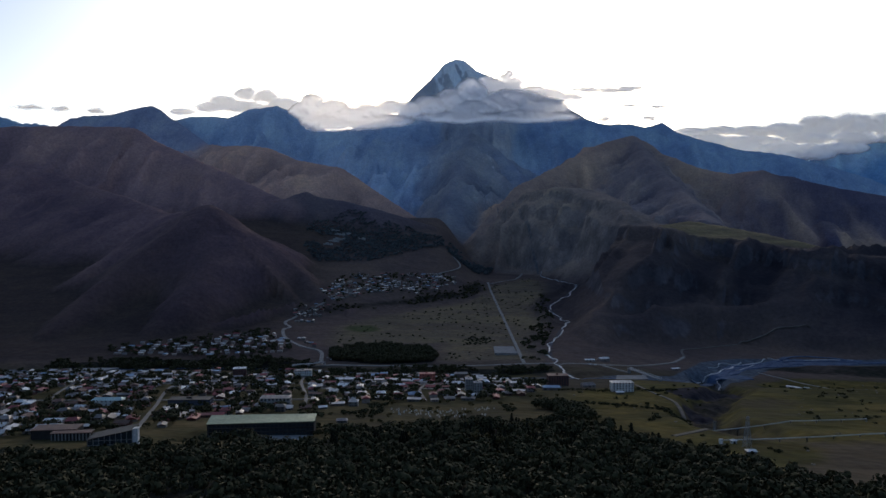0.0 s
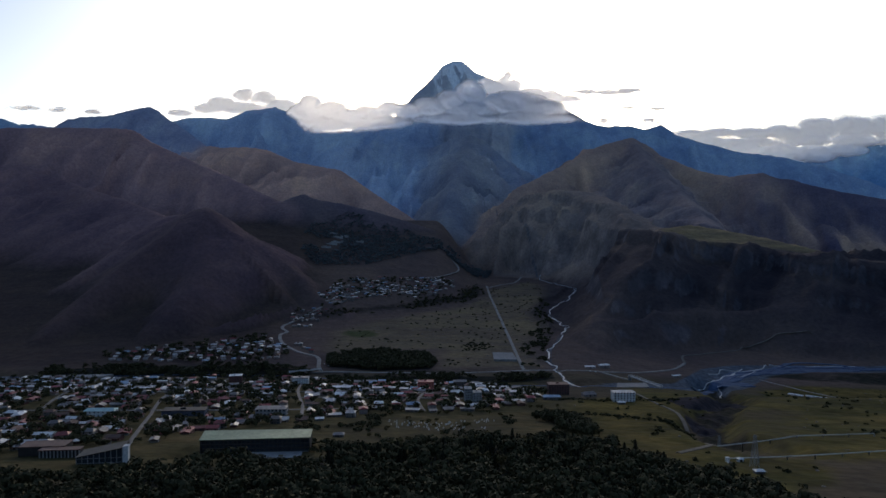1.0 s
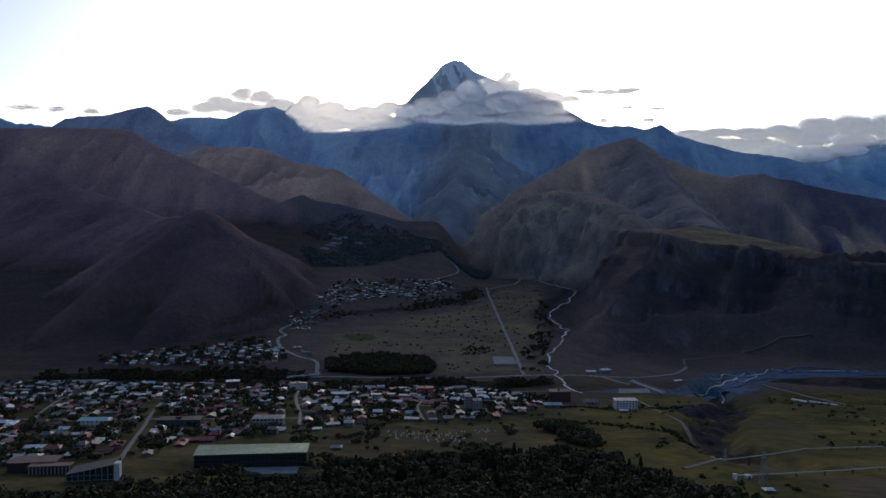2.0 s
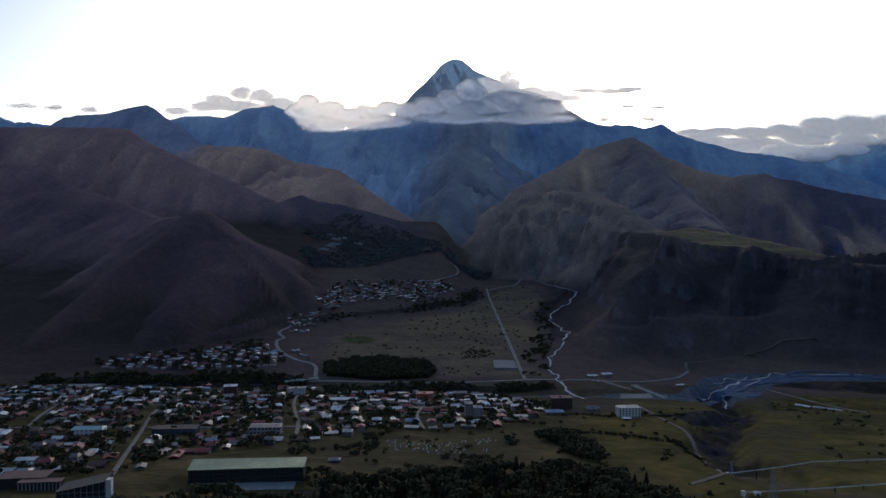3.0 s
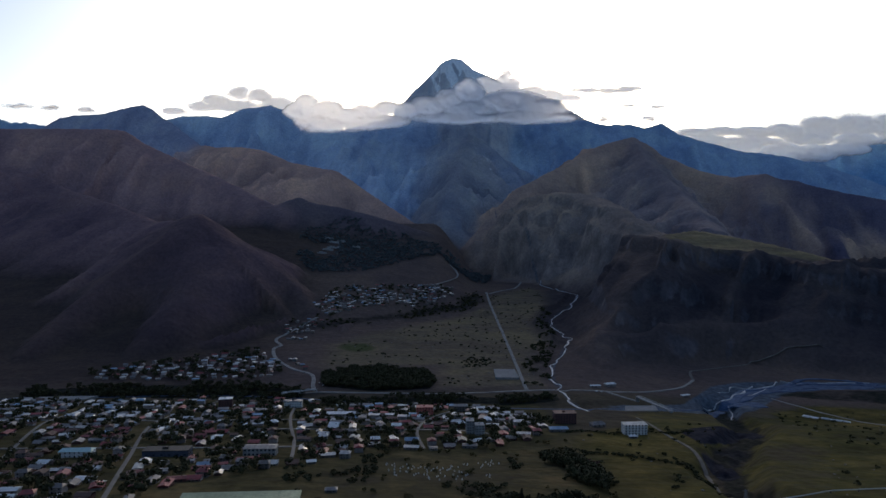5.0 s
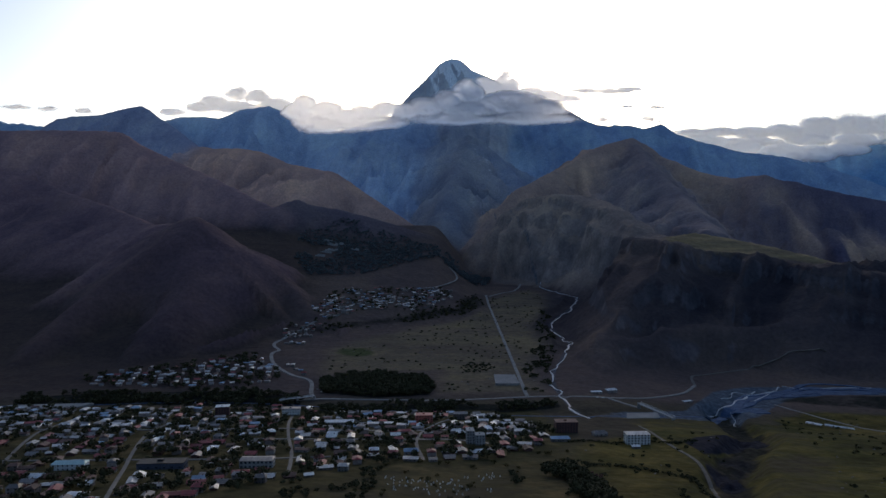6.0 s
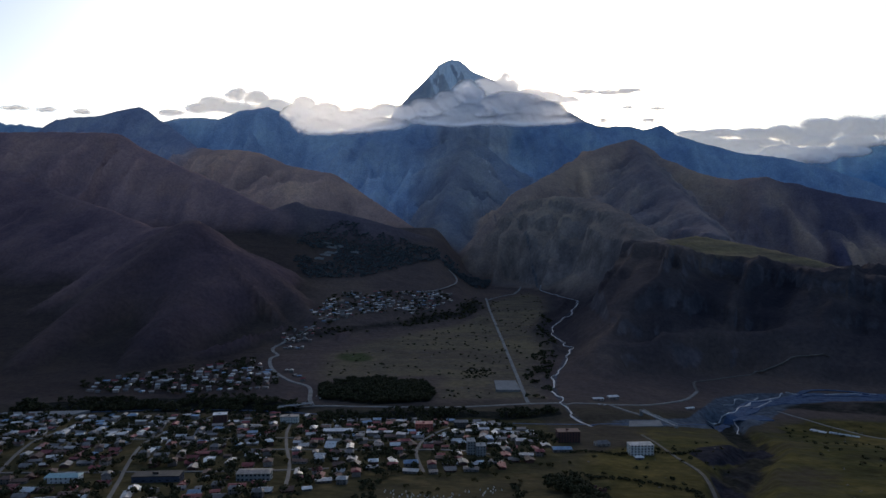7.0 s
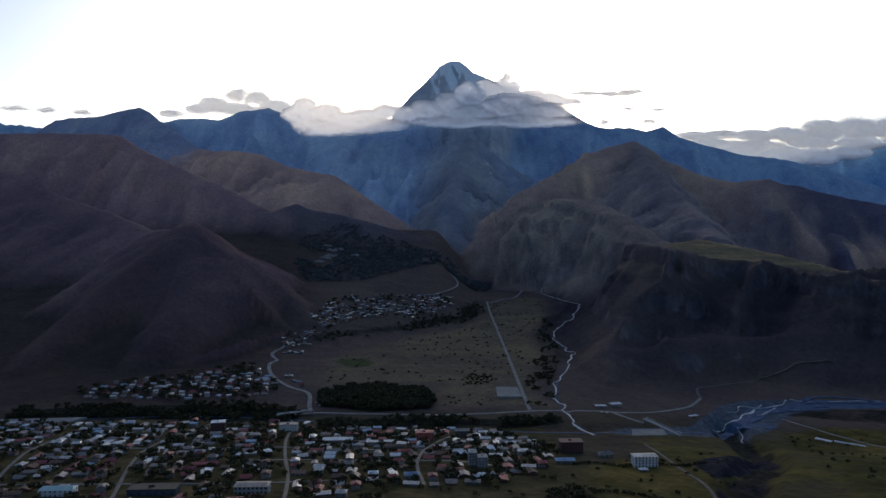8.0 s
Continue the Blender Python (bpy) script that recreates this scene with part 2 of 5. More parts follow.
def ramp(nodes, stops, smooth=True):
    r = nodes.new("ShaderNodeValToRGB")
    r.color_ramp.interpolation = "LINEAR" if smooth else "CONSTANT"
    while len(r.color_ramp.elements) < len(stops):
        r.color_ramp.elements.new(0.5)
    for e, (at, c) in zip(r.color_ramp.elements, stops):
        e.position, e.color = at, (*c, 1)
    return r


def grain(nodes, links, scale, detail=5.0, rough=0.6, coords="Object"):
    t = nodes.new("ShaderNodeTexCoord")
    n = nodes.new("ShaderNodeTexNoise")
    n.inputs["Scale"].default_value, n.inputs["Detail"].default_value, n.inputs["Roughness"].default_value = scale, detail, rough
    links.new(t.outputs[coords], n.inputs["Vector"])
    return n


def blend(nodes, links, fac, a, b, how="MIX"):
    """A colour mix; fac, a and b are sockets or values."""
    n = nodes.new("ShaderNodeMix")
    n.data_type, n.blend_type = "RGBA", how
    for socket, v in ((n.inputs["Factor"], fac), (n.inputs["A"], a), (n.inputs["B"], b)):
        if isinstance(v, (int, float)):
            socket.default_value = v
        elif isinstance(v, tuple):
            socket.default_value = (*v, 1)
        else:
            links.new(v, socket)
    return n.outputs["Result"]


def arith(nodes, links, how, a, b):
    n = nodes.new("ShaderNodeMath")
    n.operation = how
    for socket, v in ((n.inputs[0], a), (n.inputs[1], b)):
        if isinstance(v, (int, float)):
            socket.default_value = v
        else:
            links.new(v, socket)
    return n.outputs[0]


def surface(name, dark, light, scale, rough=0.8, metal=0.0, bump=0.0, step=0.0, fine=0.0, spread=0.0):
    """Two tones in patches of a size, with finer grain over them; spread: how far each object differs in brightness."""
    m, n, l, p = material(name)
    big, small = grain(n, l, scale), grain(n, l, scale * 9, 3)
    c = ramp(n, [(0.32, dark), (0.68, light)])
    l.new(big.outputs[0], c.inputs[0])
    g = ramp(n, [(0.3, (0.72, 0.72, 0.72)), (0.7, (1.15, 1.15, 1.15))])
    l.new(small.outputs[0], g.inputs[0])
    out = blend(n, l, 1.0, c.outputs[0], g.outputs[0], "MULTIPLY")
    if spread:
        info = n.new("ShaderNodeObjectInfo")
        s = ramp(n, [(0.0, (1 - spread,) * 3), (1.0, (1 + spread,) * 3)])
        l.new(info.outputs["Random"], s.inputs[0])
        out = blend(n, l, 1.0, out, s.outputs[0], "MULTIPLY")
    l.new(out, p.inputs["Base Color"])
    p.inputs["Roughness"].default_value, p.inputs["Metallic"].default_value = rough, metal
    if bump:
        b = n.new("ShaderNodeBump")
        b.inputs["Strength"].default_value, b.inputs["Distance"].default_value = bump, step or 0.05
        l.new(small.outputs[0], b.inputs["Height"])
        l.new(b.outputs[0], p.inputs["Normal"])
    return m


def ground_material():
    m, n, l, p = material("valley_ground")
    za, zb = n.new("ShaderNodeAttribute"), n.new("ShaderNodeAttribute")
    za.attribute_name, zb.attribute_name = "zone_a", "zone_b"
    a, b = n.new("ShaderNodeSeparateColor"), n.new("ShaderNodeSeparateColor")
    l.new(za.outputs["Color"], a.inputs[0]), l.new(zb.outputs["Color"], b.inputs[0])
    wide, mid, fine = grain(n, l, 0.0035, 6), grain(n, l, 0.016, 8, 0.72), grain(n, l, 0.11, 5, 0.7)

    def tone(source, stops):
        r = ramp(n, stops)
        l.new(source.outputs[0], r.inputs[0])
        return r.outputs[0]

    def over(mask, below, above, lo=0.35, hi=0.65):
        """Lays a zone over what is below, its edge broken by the grain."""
        edge = arith(n, l, "ADD", mask, arith(n, l, "MULTIPLY", arith(n, l, "SUBTRACT", mid.outputs[0], 0.5), 0.7))
        s = n.new("ShaderNodeMapRange")
        s.interpolation_type = "SMOOTHSTEP"
        s.inputs["From Min"].default_value, s.inputs["From Max"].default_value = lo, hi
        l.new(edge, s.inputs["Value"])
        return blend(n, l, s.outputs[0], below, above)

    # this ground colour already holds the haze tint and the rib shading
    tinted_cover = n.new("ShaderNodeAttribute")
    tinted_cover.attribute_name = "tinted_cover"
    hills = blend(n, l, 1.0, tinted_cover.outputs["Color"], tone(mid, [(0.28, (0.80, 0.82, 0.87)), (0.5, (1.0, 1.0, 1.0)), (0.72, (1.22, 1.17, 1.05))]), "MULTIPLY")
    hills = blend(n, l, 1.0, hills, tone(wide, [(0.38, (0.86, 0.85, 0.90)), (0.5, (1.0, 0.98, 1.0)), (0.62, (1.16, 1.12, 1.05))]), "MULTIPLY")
    normal = n.new("ShaderNodeNewGeometry")
    up = n.new("ShaderNodeSeparateXYZ")
    l.new(normal.outputs["Normal"], up.inputs[0])
    steep = arith(n, l, "SUBTRACT", 1.32, up.outputs["Z"])
    spot, squeeze, crag = n.new("ShaderNodeTexCoord"), n.new("ShaderNodeMapping"), n.new("ShaderNodeTexNoise")
    squeeze.inputs["Scale"].default_value = (0.024, 0.024, 0.013)
    crag.inputs["Scale"].default_value, crag.inputs["Detail"].default_value = 1.0, 7.0
    l.new(spot.outputs["Object"], squeeze.inputs["Vector"]), l.new(squeeze.outputs[0], crag.inputs["Vector"])
    bare = blend(n, l, 0.3, tinted_cover.outputs["Color"], (0.125, 0.13, 0.155))
    rock = blend(n, l, 1.0, bare, tone(crag, [(0.3, (0.62, 0.64, 0.68)), (0.5, (0.92, 0.92, 0.95)), (0.70, (1.40, 1.36, 1.34))]), "MULTIPLY")
    hills = over(arith(n, l, "MULTIPLY", steep, za.outputs["Alpha"]), hills, rock, 0.62, 0.80)
    field = tone(mid, [(0.34, (0.044, 0.037, 0.013)), (0.5, (0.088, 0.070, 0.020)), (0.64, (0.150, 0.113, 0.034))])
    pasture = tone(mid, [(0.34, (0.028, 0.028, 0.011)), (0.5, (0.056, 0.053, 0.016)), (0.64, (0.100, 0.084, 0.025))])
    field = blend(n, l, tone(wide, [(0.44, (0, 0, 0)), (0.56, (1, 1, 1))]), field, pasture)
    c = over(b.outputs[1], hills, field)
    green = tone(mid, [(0.34, (0.028, 0.027, 0.013)), (0.5, (0.062, 0.053, 0.023)), (0.66, (0.118, 0.088, 0.042))])
    c = over(b.outputs[0], c, green)
    c = over(a.outputs[0], c, tone(mid, [(0.3, (0.050, 0.060, 0.024)), (0.7, (0.085, 0.094, 0.038))]))
    stones = tone(fine, [(0.3, (0.052, 0.064, 0.082)), (0.7, (0.120, 0.140, 0.172))])
    c = over(a.outputs[1], c, stones)
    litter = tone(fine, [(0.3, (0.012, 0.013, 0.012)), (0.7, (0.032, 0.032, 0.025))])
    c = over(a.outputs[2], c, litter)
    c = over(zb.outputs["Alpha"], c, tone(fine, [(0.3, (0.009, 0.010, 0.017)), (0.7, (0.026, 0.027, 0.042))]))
    c = over(b.outputs[2], c, tone(fine, [(0.35, (0.66, 0.69, 0.74)), (0.62, (0.86, 0.88, 0.91))]))
    c = blend(n, l, 1.0, c, tone(fine, [(0.3, (0.76, 0.76, 0.78)), (0.7, (1.24, 1.24, 1.20))]), "MULTIPLY")
    l.new(c, p.inputs["Base Color"])
    p.inputs["Roughness"].default_value = 1.0
    p.inputs["Specular IOR Level"].default_value = 0.05
    bump = n.new("ShaderNodeBump")
    bump.inputs["Strength"].default_value, bump.inputs["Distance"].default_value = 0.8, 12.0
    l.new(grain(n, l, 0.02, 3, 0.5).outputs[0], bump.inputs["Height"])
    l.new(bump.outputs[0], p.inputs["Normal"])
    return m


def leaf_material(name, dark, light):
    m, n, l, p = material(name)
    geo = n.new("ShaderNodeNewGeometry")
    r = ramp(n, [(0.0, dark), (1.0, light)])
    l.new(geo.outputs["Random Per Island"], r.inputs[0])
    l.new(r.outputs[0], p.inputs["Base Color"])
    p.inputs["Roughness"].default_value, p.inputs["Specular IOR Level"].default_value = 0.85, 0.15
    return m


def cloud_material(name, through_light):
    m, n, l, p = material(name)
    d = n.new("ShaderNodeAttribute")
    d.attribute_name = "vapour"
    g = grain(n, l, 0.014, 7, 0.66)
    wisp = arith(n, l, "ADD", d.outputs["Fac"], arith(n, l, "MULTIPLY", arith(n, l, "SUBTRACT", g.outputs[0], 0.5), 0.6))
    g2 = grain(n, l, 0.05, 5, 0.6)
    wisp = arith(n, l, "ADD", wisp, arith(n, l, "MULTIPLY", arith(n, l, "SUBTRACT", g2.outputs[0], 0.5), 0.4))
    s = n.new("ShaderNodeMapRange")
    s.interpolation_type = "SMOOTHSTEP"
    s.inputs["From Min"].default_value, s.inputs["From Max"].default_value = 0.04, 0.9
    s.inputs["To Max"].default_value = 0.97
    l.new(wisp, s.inputs["Value"])
    vapour, thin = n.new("ShaderNodeBsdfDiffuse"), n.new("ShaderNodeBsdfTranslucent")
    vapour.inputs[0].default_value, thin.inputs[0].default_value = (0.90, 0.93, 0.98, 1), (0.90, 0.93, 0.98, 1)
    body, clear, out = n.new("ShaderNodeMixShader"), n.new("ShaderNodeBsdfTransparent"), n.new("ShaderNodeMixShader")
    body.inputs[0].default_value = through_light
    l.new(vapour.outputs[0], body.inputs[1]), l.new(thin.outputs[0], body.inputs[2])
    l.new(s.outputs[0], out.inputs[0]), l.new(clear.outputs[0], out.inputs[1]), l.new(body.outputs[0], out.inputs[2])
    l.new(out.outputs[0], n["Material Output"].inputs["Surface"])
    return m


GROUND = ground_material()
DIRT = surface("pale_dirt_road", (0.19, 0.178, 0.164), (0.31, 0.29, 0.268), 0.08, 0.9)
TRACK = surface("rutted_track", (0.09, 0.08, 0.065), (0.17, 0.15, 0.13), 0.08, 0.95)
ASPHALT = surface("worn_asphalt", (0.06, 0.06, 0.064), (0.12, 0.118, 0.118), 0.06, 0.7)
SAND = surface("packed_gravel", (0.19, 0.19, 0.19), (0.28, 0.27, 0.26), 0.05, 0.9)
WATER = surface("glacial_water", (0.018, 0.045, 0.11), (0.075, 0.125, 0.22), 0.10, 0.85, 0.0, 0.6, 0.5)
FOAM = surface("white_water", (0.26, 0.28, 0.30), (0.66, 0.68, 0.70), 0.15, 0.4, 0.0, 0.6, 0.4)
ZINC = surface("zinc_sheet", (0.30, 0.295, 0.29), (0.62, 0.61, 0.59), 0.22, 0.45, 0.4, 0.2, 0.05, spread=0.25)
GREY_TIN = surface("weathered_tin", (0.115, 0.108, 0.108), (0.235, 0.222, 0.218), 0.22, 0.5, 0.35, 0.2, 0.05, spread=0.3)
RUST = surface("rusted_sheet", (0.085, 0.045, 0.036), (0.17, 0.092, 0.070), 0.25, 0.7, 0.1, 0.2, 0.05, spread=0.3)
RED_TIN = surface("red_painted_tin", (0.15, 0.022, 0.028), (0.27, 0.045, 0.048), 0.2, 0.55, 0.1, 0.2, 0.05, spread=0.25)
BLUE_TIN = surface("blue_painted_tin", (0.12, 0.20, 0.32), (0.25, 0.36, 0.46), 0.2, 0.5, 0.1, 0.2, 0.05, spread=0.3)
TURQUOISE_TIN = surface("pale_turquoise_tin", (0.30, 0.46, 0.46), (0.44, 0.60, 0.60), 0.2, 0.5, 0.1, 0.2, 0.05)
GREEN_TIN = surface("grey_green_tin", (0.20, 0.26, 0.15), (0.29, 0.35, 0.21), 0.05, 0.5, 0.15, 0.1, 0.05)
WHITE_TIN = surface("white_painted_tin", (0.58, 0.60, 0.60), (0.80, 0.80, 0.79), 0.2, 0.5, 0.0, 0.1, 0.05)
PLASTER = surface("pale_plaster", (0.15, 0.125, 0.112), (0.29, 0.25, 0.225), 0.3, 0.9, spread=0.5)
STONE = surface("rubble_stone", (0.12, 0.11, 0.10), (0.26, 0.24, 0.22), 0.6, 0.95, 0.0, 0.5, 0.1, spread=0.25)
BRICK = surface("red_brick", (0.085, 0.040, 0.036), (0.155, 0.072, 0.060), 0.5, 0.9, 0.0, 0.3, 0.05, spread=0.15)
ROSE = surface("rose_plaster", (0.38, 0.10, 0.075), (0.50, 0.16, 0.12), 0.2, 0.85)
CONCRETE = surface("bare_concrete", (0.24, 0.24, 0.235), (0.38, 0.375, 0.36), 0.2, 0.9)
WHITEWASH = surface("whitewash", (0.58, 0.57, 0.54), (0.76, 0.75, 0.72), 0.2, 0.85)
TIMBER = surface("dark_timber", (0.022, 0.019, 0.018), (0.05, 0.044, 0.04), 0.3, 0.7, spread=0.2)
BLUE_WALL = surface("blue_grey_cladding", (0.045, 0.055, 0.085), (0.075, 0.09, 0.13), 0.2, 0.6)
GLASS = surface("dark_window_glass", (0.02, 0.025, 0.03), (0.05, 0.06, 0.07), 0.5, 0.12)
STEEL = surface("galvanised_steel", (0.28, 0.29, 0.30), (0.42, 0.43, 0.44), 0.5, 0.5, 0.6)
PIPE = surface("grey_pipe_paint", (0.50, 0.49, 0.47), (0.66, 0.65, 0.62), 0.3, 0.55)
BARK = surface("tree_bark", (0.035, 0.028, 0.022), (0.075, 0.06, 0.05), 1.2, 0.95, 0.0, 0.5, 0.05)
LEAF = leaf_material("broad_leaves", (0.028, 0.029, 0.014), (0.074, 0.069, 0.031))
NEEDLE = leaf_material("pine_needles", (0.024, 0.025, 0.016), (0.052, 0.052, 0.032))
AUTUMN = leaf_material("yellowing_leaves", (0.055, 0.046, 0.018), (0.105, 0.082, 0.028))
CLOUD, THICK_CLOUD, THIN_CLOUD = cloud_material("cloud", 0.95), cloud_material("thick_cloud", 0.22), cloud_material("thin_cloud", 0.5)
# needles of the far woods, paled and blued: haze put into the leaf colour
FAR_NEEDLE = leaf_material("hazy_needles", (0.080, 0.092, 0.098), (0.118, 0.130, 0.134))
# ---- ground ----
def part(name, bm, material_, parent, label=""):
    """Links a bmesh, or a ready mesh, as one mesh object under a thing or a part."""
    if isinstance(bm, bmesh.types.BMesh):
        me = bpy.data.meshes.new(name)
        bm.to_mesh(me)
        bm.free()
    else:
        me = bm
    if material_ and not me.materials:
        me.materials.append(material_)
    ob = new(name, me)
    ob.parent = parent
    return tagged(ob, label)


def inside(x, y, corners):
    """Which points lie within a polygon of the plan."""
    hit = np.zeros(np.shape(x), bool)
    for (x0, y0), (x1, y1) in zip(corners, corners[1:] + corners[:1]):
        if y0 != y1:
            hit ^= ((y0 > y) != (y1 > y)) & (x < (x1 - x0) * (y - y0) / (y1 - y0) + x0)
    return hit


def near_edge(x, y, corners):
    d, _, _ = from_line(x, y, [(*c, 0) for c in corners + corners[:1]])
    return np.where(inside(x, y, corners), d, -d)


def zone(x, y, corners, soft):
    return ease(near_edge(x, y, corners), -soft, soft)


ROCKY = [(330, 1400), (250, 1700), (300, 2300), (160, 2900), (500, 3000), (760, 2700), (1000, 2400), (1350, 2500), (1800, 2700), (1800, 1500), (900, 1360), (500, 1400)]
FAN = [(110, 1260), (190, 1260), (225, 1450), (250, 1640), (250, 1800), (290, 1950), (345, 2030), (410, 2230), (380, 2400), (330, 2540), (270, 2680), (215, 2620), (150, 2330), (120, 2100), (130, 1700)]
NEAR_WOOD = [(-420, 395), (-300, 425), (-222, 425), (-173, 455), (-107, 520), (-20, 528), (40, 565), (95, 560), (125, 525), (165, 440), (180, 395), (197, 345), (260, 315), (420, 240), (420, 150), (-420, 150)]
GROVE = [(-206, 1262), (-217, 1330), (-170, 1368), (-90, 1372), (-30, 1350), (-8, 1290), (-20, 1245), (-110, 1228)]
HILL_WOOD = [(-470, 2418), (-334, 2508), (-171, 2515), (-8, 2510), (20, 2440), (-82, 2300), (-232, 2135), (-378, 2080), (-440, 2200)]
UPPER_WOOD = [(-60, 2330), (20, 2480), (104, 2700), (190, 2640), (170, 2500), (60, 2390)]
BANK_WOOD = [(-700, 1240), (-560, 1262), (-350, 1276), (-235, 1240), (-230, 1195), (-330, 1190), (-480, 1205), (-640, 1205), (-700, 1200)]
BANK_WOOD_EAST = [(-195, 1172), (-120, 1195), (0, 1196), (90, 1186), (190, 1205), (192, 1165), (100, 1150), (60, 1160), (-30, 1150), (-110, 1135), (-190, 1150)]
SCARP_WOOD = [(110, 2180), (60, 2120), (40, 1990), (-100, 1880), (-240, 1800), (-330, 1720), (-300, 1700), (-180, 1770), (-40, 1850), (90, 1950), (130, 2060)]
STREAM_SCRUB = [(150, 1270), (196, 1255), (205, 1400), (270, 1620), (262, 1830), (300, 1930), (270, 1930), (235, 1800), (225, 1640), (165, 1450)]
TOWN = [(-800, 1150), (-470, 1172), (-217, 1168), (-116, 1120), (-19, 1140), (76, 1140), (128, 1010), (140, 930), (112, 850), (54, 806), (-50, 790), (-110, 745), (-160, 690), (-224, 640), (-235, 555), (-330, 520), (-420, 560), (-620, 760)]
LEFT_BANK = [(-650, 1350), (-596, 1405), (-502, 1440), (-403, 1530), (-372, 1510), (-300, 1375), (-300, 1330), (-336, 1300), (-470, 1292), (-629, 1305)]
UPPER_VILLAGE = [(-372, 1690), (-358, 1745), (-336, 1793), (-305, 1899), (-292, 1990), (-194, 2035), (-62, 2070), (40, 2120), (48, 2085), (-10, 1960), (-86, 1905), (-182, 1890), (-230, 1850), (-264, 1790), (-309, 1705), (-345, 1668)]
PASTURE = [(90, 560), (120, 700), (150, 860), (260, 960), (330, 1000), (330, 860), (265, 760), (235, 640), (225, 520), (400, 480), (640, 640), (900, 800), (900, 1180), (620, 1230), (540, 1180), (470, 1000), (400, 780), (300, 600), (240, 420), (190, 400), (170, 470), (130, 560)]
TERRACE = [(628, 1975), (650, 2090), (760, 2150), (890, 2060), (1000, 1935), (1050, 1850), (1022, 1850), (900, 1905), (756, 1930), (690, 1950)]
PLAIN = [(-220, 1380), (-240, 1560), (-150, 1700), (30, 1850), (130, 1980), (150, 2200), (300, 2400), (330, 2250), (290, 2000), (220, 1800), (230, 1600), (180, 1450), (170, 1260), (0, 1260), (0, 1400)]
MEADOW = [(-110, 530), (-150, 690), (-50, 785), (60, 800), (140, 850), (150, 720), (150, 560), (60, 570)]
LUSH = [(-228, 1530), (-225, 1583), (-158, 1597), (-132, 1540), (-137, 1507), (-180, 1490)]


def build_ground():
    angles = np.concatenate([np.linspace(-180, -46, 60, endpoint=False), np.linspace(-46, 46, 760, endpoint=False), np.linspace(46, 180, 60, endpoint=False)])
    radii = np.concatenate([[0.5, 10, 20, 30], np.exp(np.linspace(math.log(40), math.log(1500), 420)), np.linspace(1500, 4000, 180)[1:], np.linspace(4000, 5300, 120)[1:], np.linspace(5300, 6300, 30)[1:]])
    a, r = np.meshgrid(np.radians(angles), radii)
    x, y = r * np.sin(a), r * np.cos(a)
    z, tinted_cover = terrain(x, y, True)
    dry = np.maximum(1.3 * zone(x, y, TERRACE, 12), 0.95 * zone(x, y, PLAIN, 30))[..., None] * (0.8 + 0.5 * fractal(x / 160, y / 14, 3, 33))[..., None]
    tinted_cover = tinted_cover + dry * (np.array([0.172, 0.138, 0.084]) - tinted_cover)
    na, nr = len(angles), len(radii)
    i, j = np.meshgrid(np.arange(nr - 1), np.arange(na), indexing="ij")
    k = (j + 1) % na
    faces = np.stack([i * na + j, i * na + k, (i + 1) * na + k, (i + 1) * na + j], -1).reshape(-1, 4)
    me = bpy.data.meshes.new("ground")
    me.from_pydata(np.stack([x, y, z], -1).reshape(-1, 3), [], faces.tolist() + [list(range(na))])
    me.polygons.foreach_set("use_smooth", np.ones(len(faces) + 1, bool))
    sward = 0.64 * zone(x, y, LUSH, 30)
    river, stream, gully = from_line(x, y, RIVER)[0], from_line(x, y, STREAM)[0], from_line(x, y, GULLY)[0]
    wide = 24 + 34 * np.exp(-(((x - 520) / 110) ** 2))
    scree = 1 - ease(from_line(x, y, [(200, 4110, 0), (250, 3990, 0), (300, 3900, 0)])[0], 3, 20)
    heap = np.max([zone(x, y, [(284, 880), (308, 912), (360, 935), (430, 1000), (410, 925), (359, 900), (315, 856), (287, 828)], 9), zone(x, y, [(276, 800), (284, 800), (300, 770), (286, 722), (266, 718), (270, 760)], 8), 0.45 * zone(x, y, [(300, 850), (362, 890), (345, 800), (312, 760), (290, 780)], 16)], 0)
    spoil = 0.4 * heap
    gravel = np.max([(1 - ease(river, 0.6 * wide, 1.3 * wide)) * ease(x, 190, 330), 0.5 * (1 - ease(stream, 2, 12)), 0.28 * spoil], 0)
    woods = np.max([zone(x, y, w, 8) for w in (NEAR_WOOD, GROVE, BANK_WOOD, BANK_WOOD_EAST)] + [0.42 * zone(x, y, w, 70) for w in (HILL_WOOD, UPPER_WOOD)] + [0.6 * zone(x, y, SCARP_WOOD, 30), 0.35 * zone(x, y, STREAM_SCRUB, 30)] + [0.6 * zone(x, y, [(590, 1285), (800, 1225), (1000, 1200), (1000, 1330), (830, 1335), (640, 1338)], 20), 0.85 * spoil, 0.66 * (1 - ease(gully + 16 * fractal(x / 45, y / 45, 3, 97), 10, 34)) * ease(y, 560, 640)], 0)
    lush = np.max([0.75 * zone(x, y, TOWN, 40), 0.8 * ease(1240 - y, 0, 120) * ease(x, -900, -700) * (1 - ease(x, 100, 240)) * ease(y, 300, 500) * (1 - 0.3 * zone(x, y, MEADOW, 40))], 0)
    gold = np.max([zone(x, y, PASTURE, 45), 0.55 * ease(x, 190, 300) * ease(y, 420, 520) * (1 - ease(y, 1120, 1200)), 0.22 * zone(x, y, PLAIN, 30), 0.3 * zone(x, y, UPPER_VILLAGE, 40), 0.35 * zone(x, y, MEADOW, 30)], 0)
    streak = fractal(x / 55 + z / 210, z / 150, 5, 77)
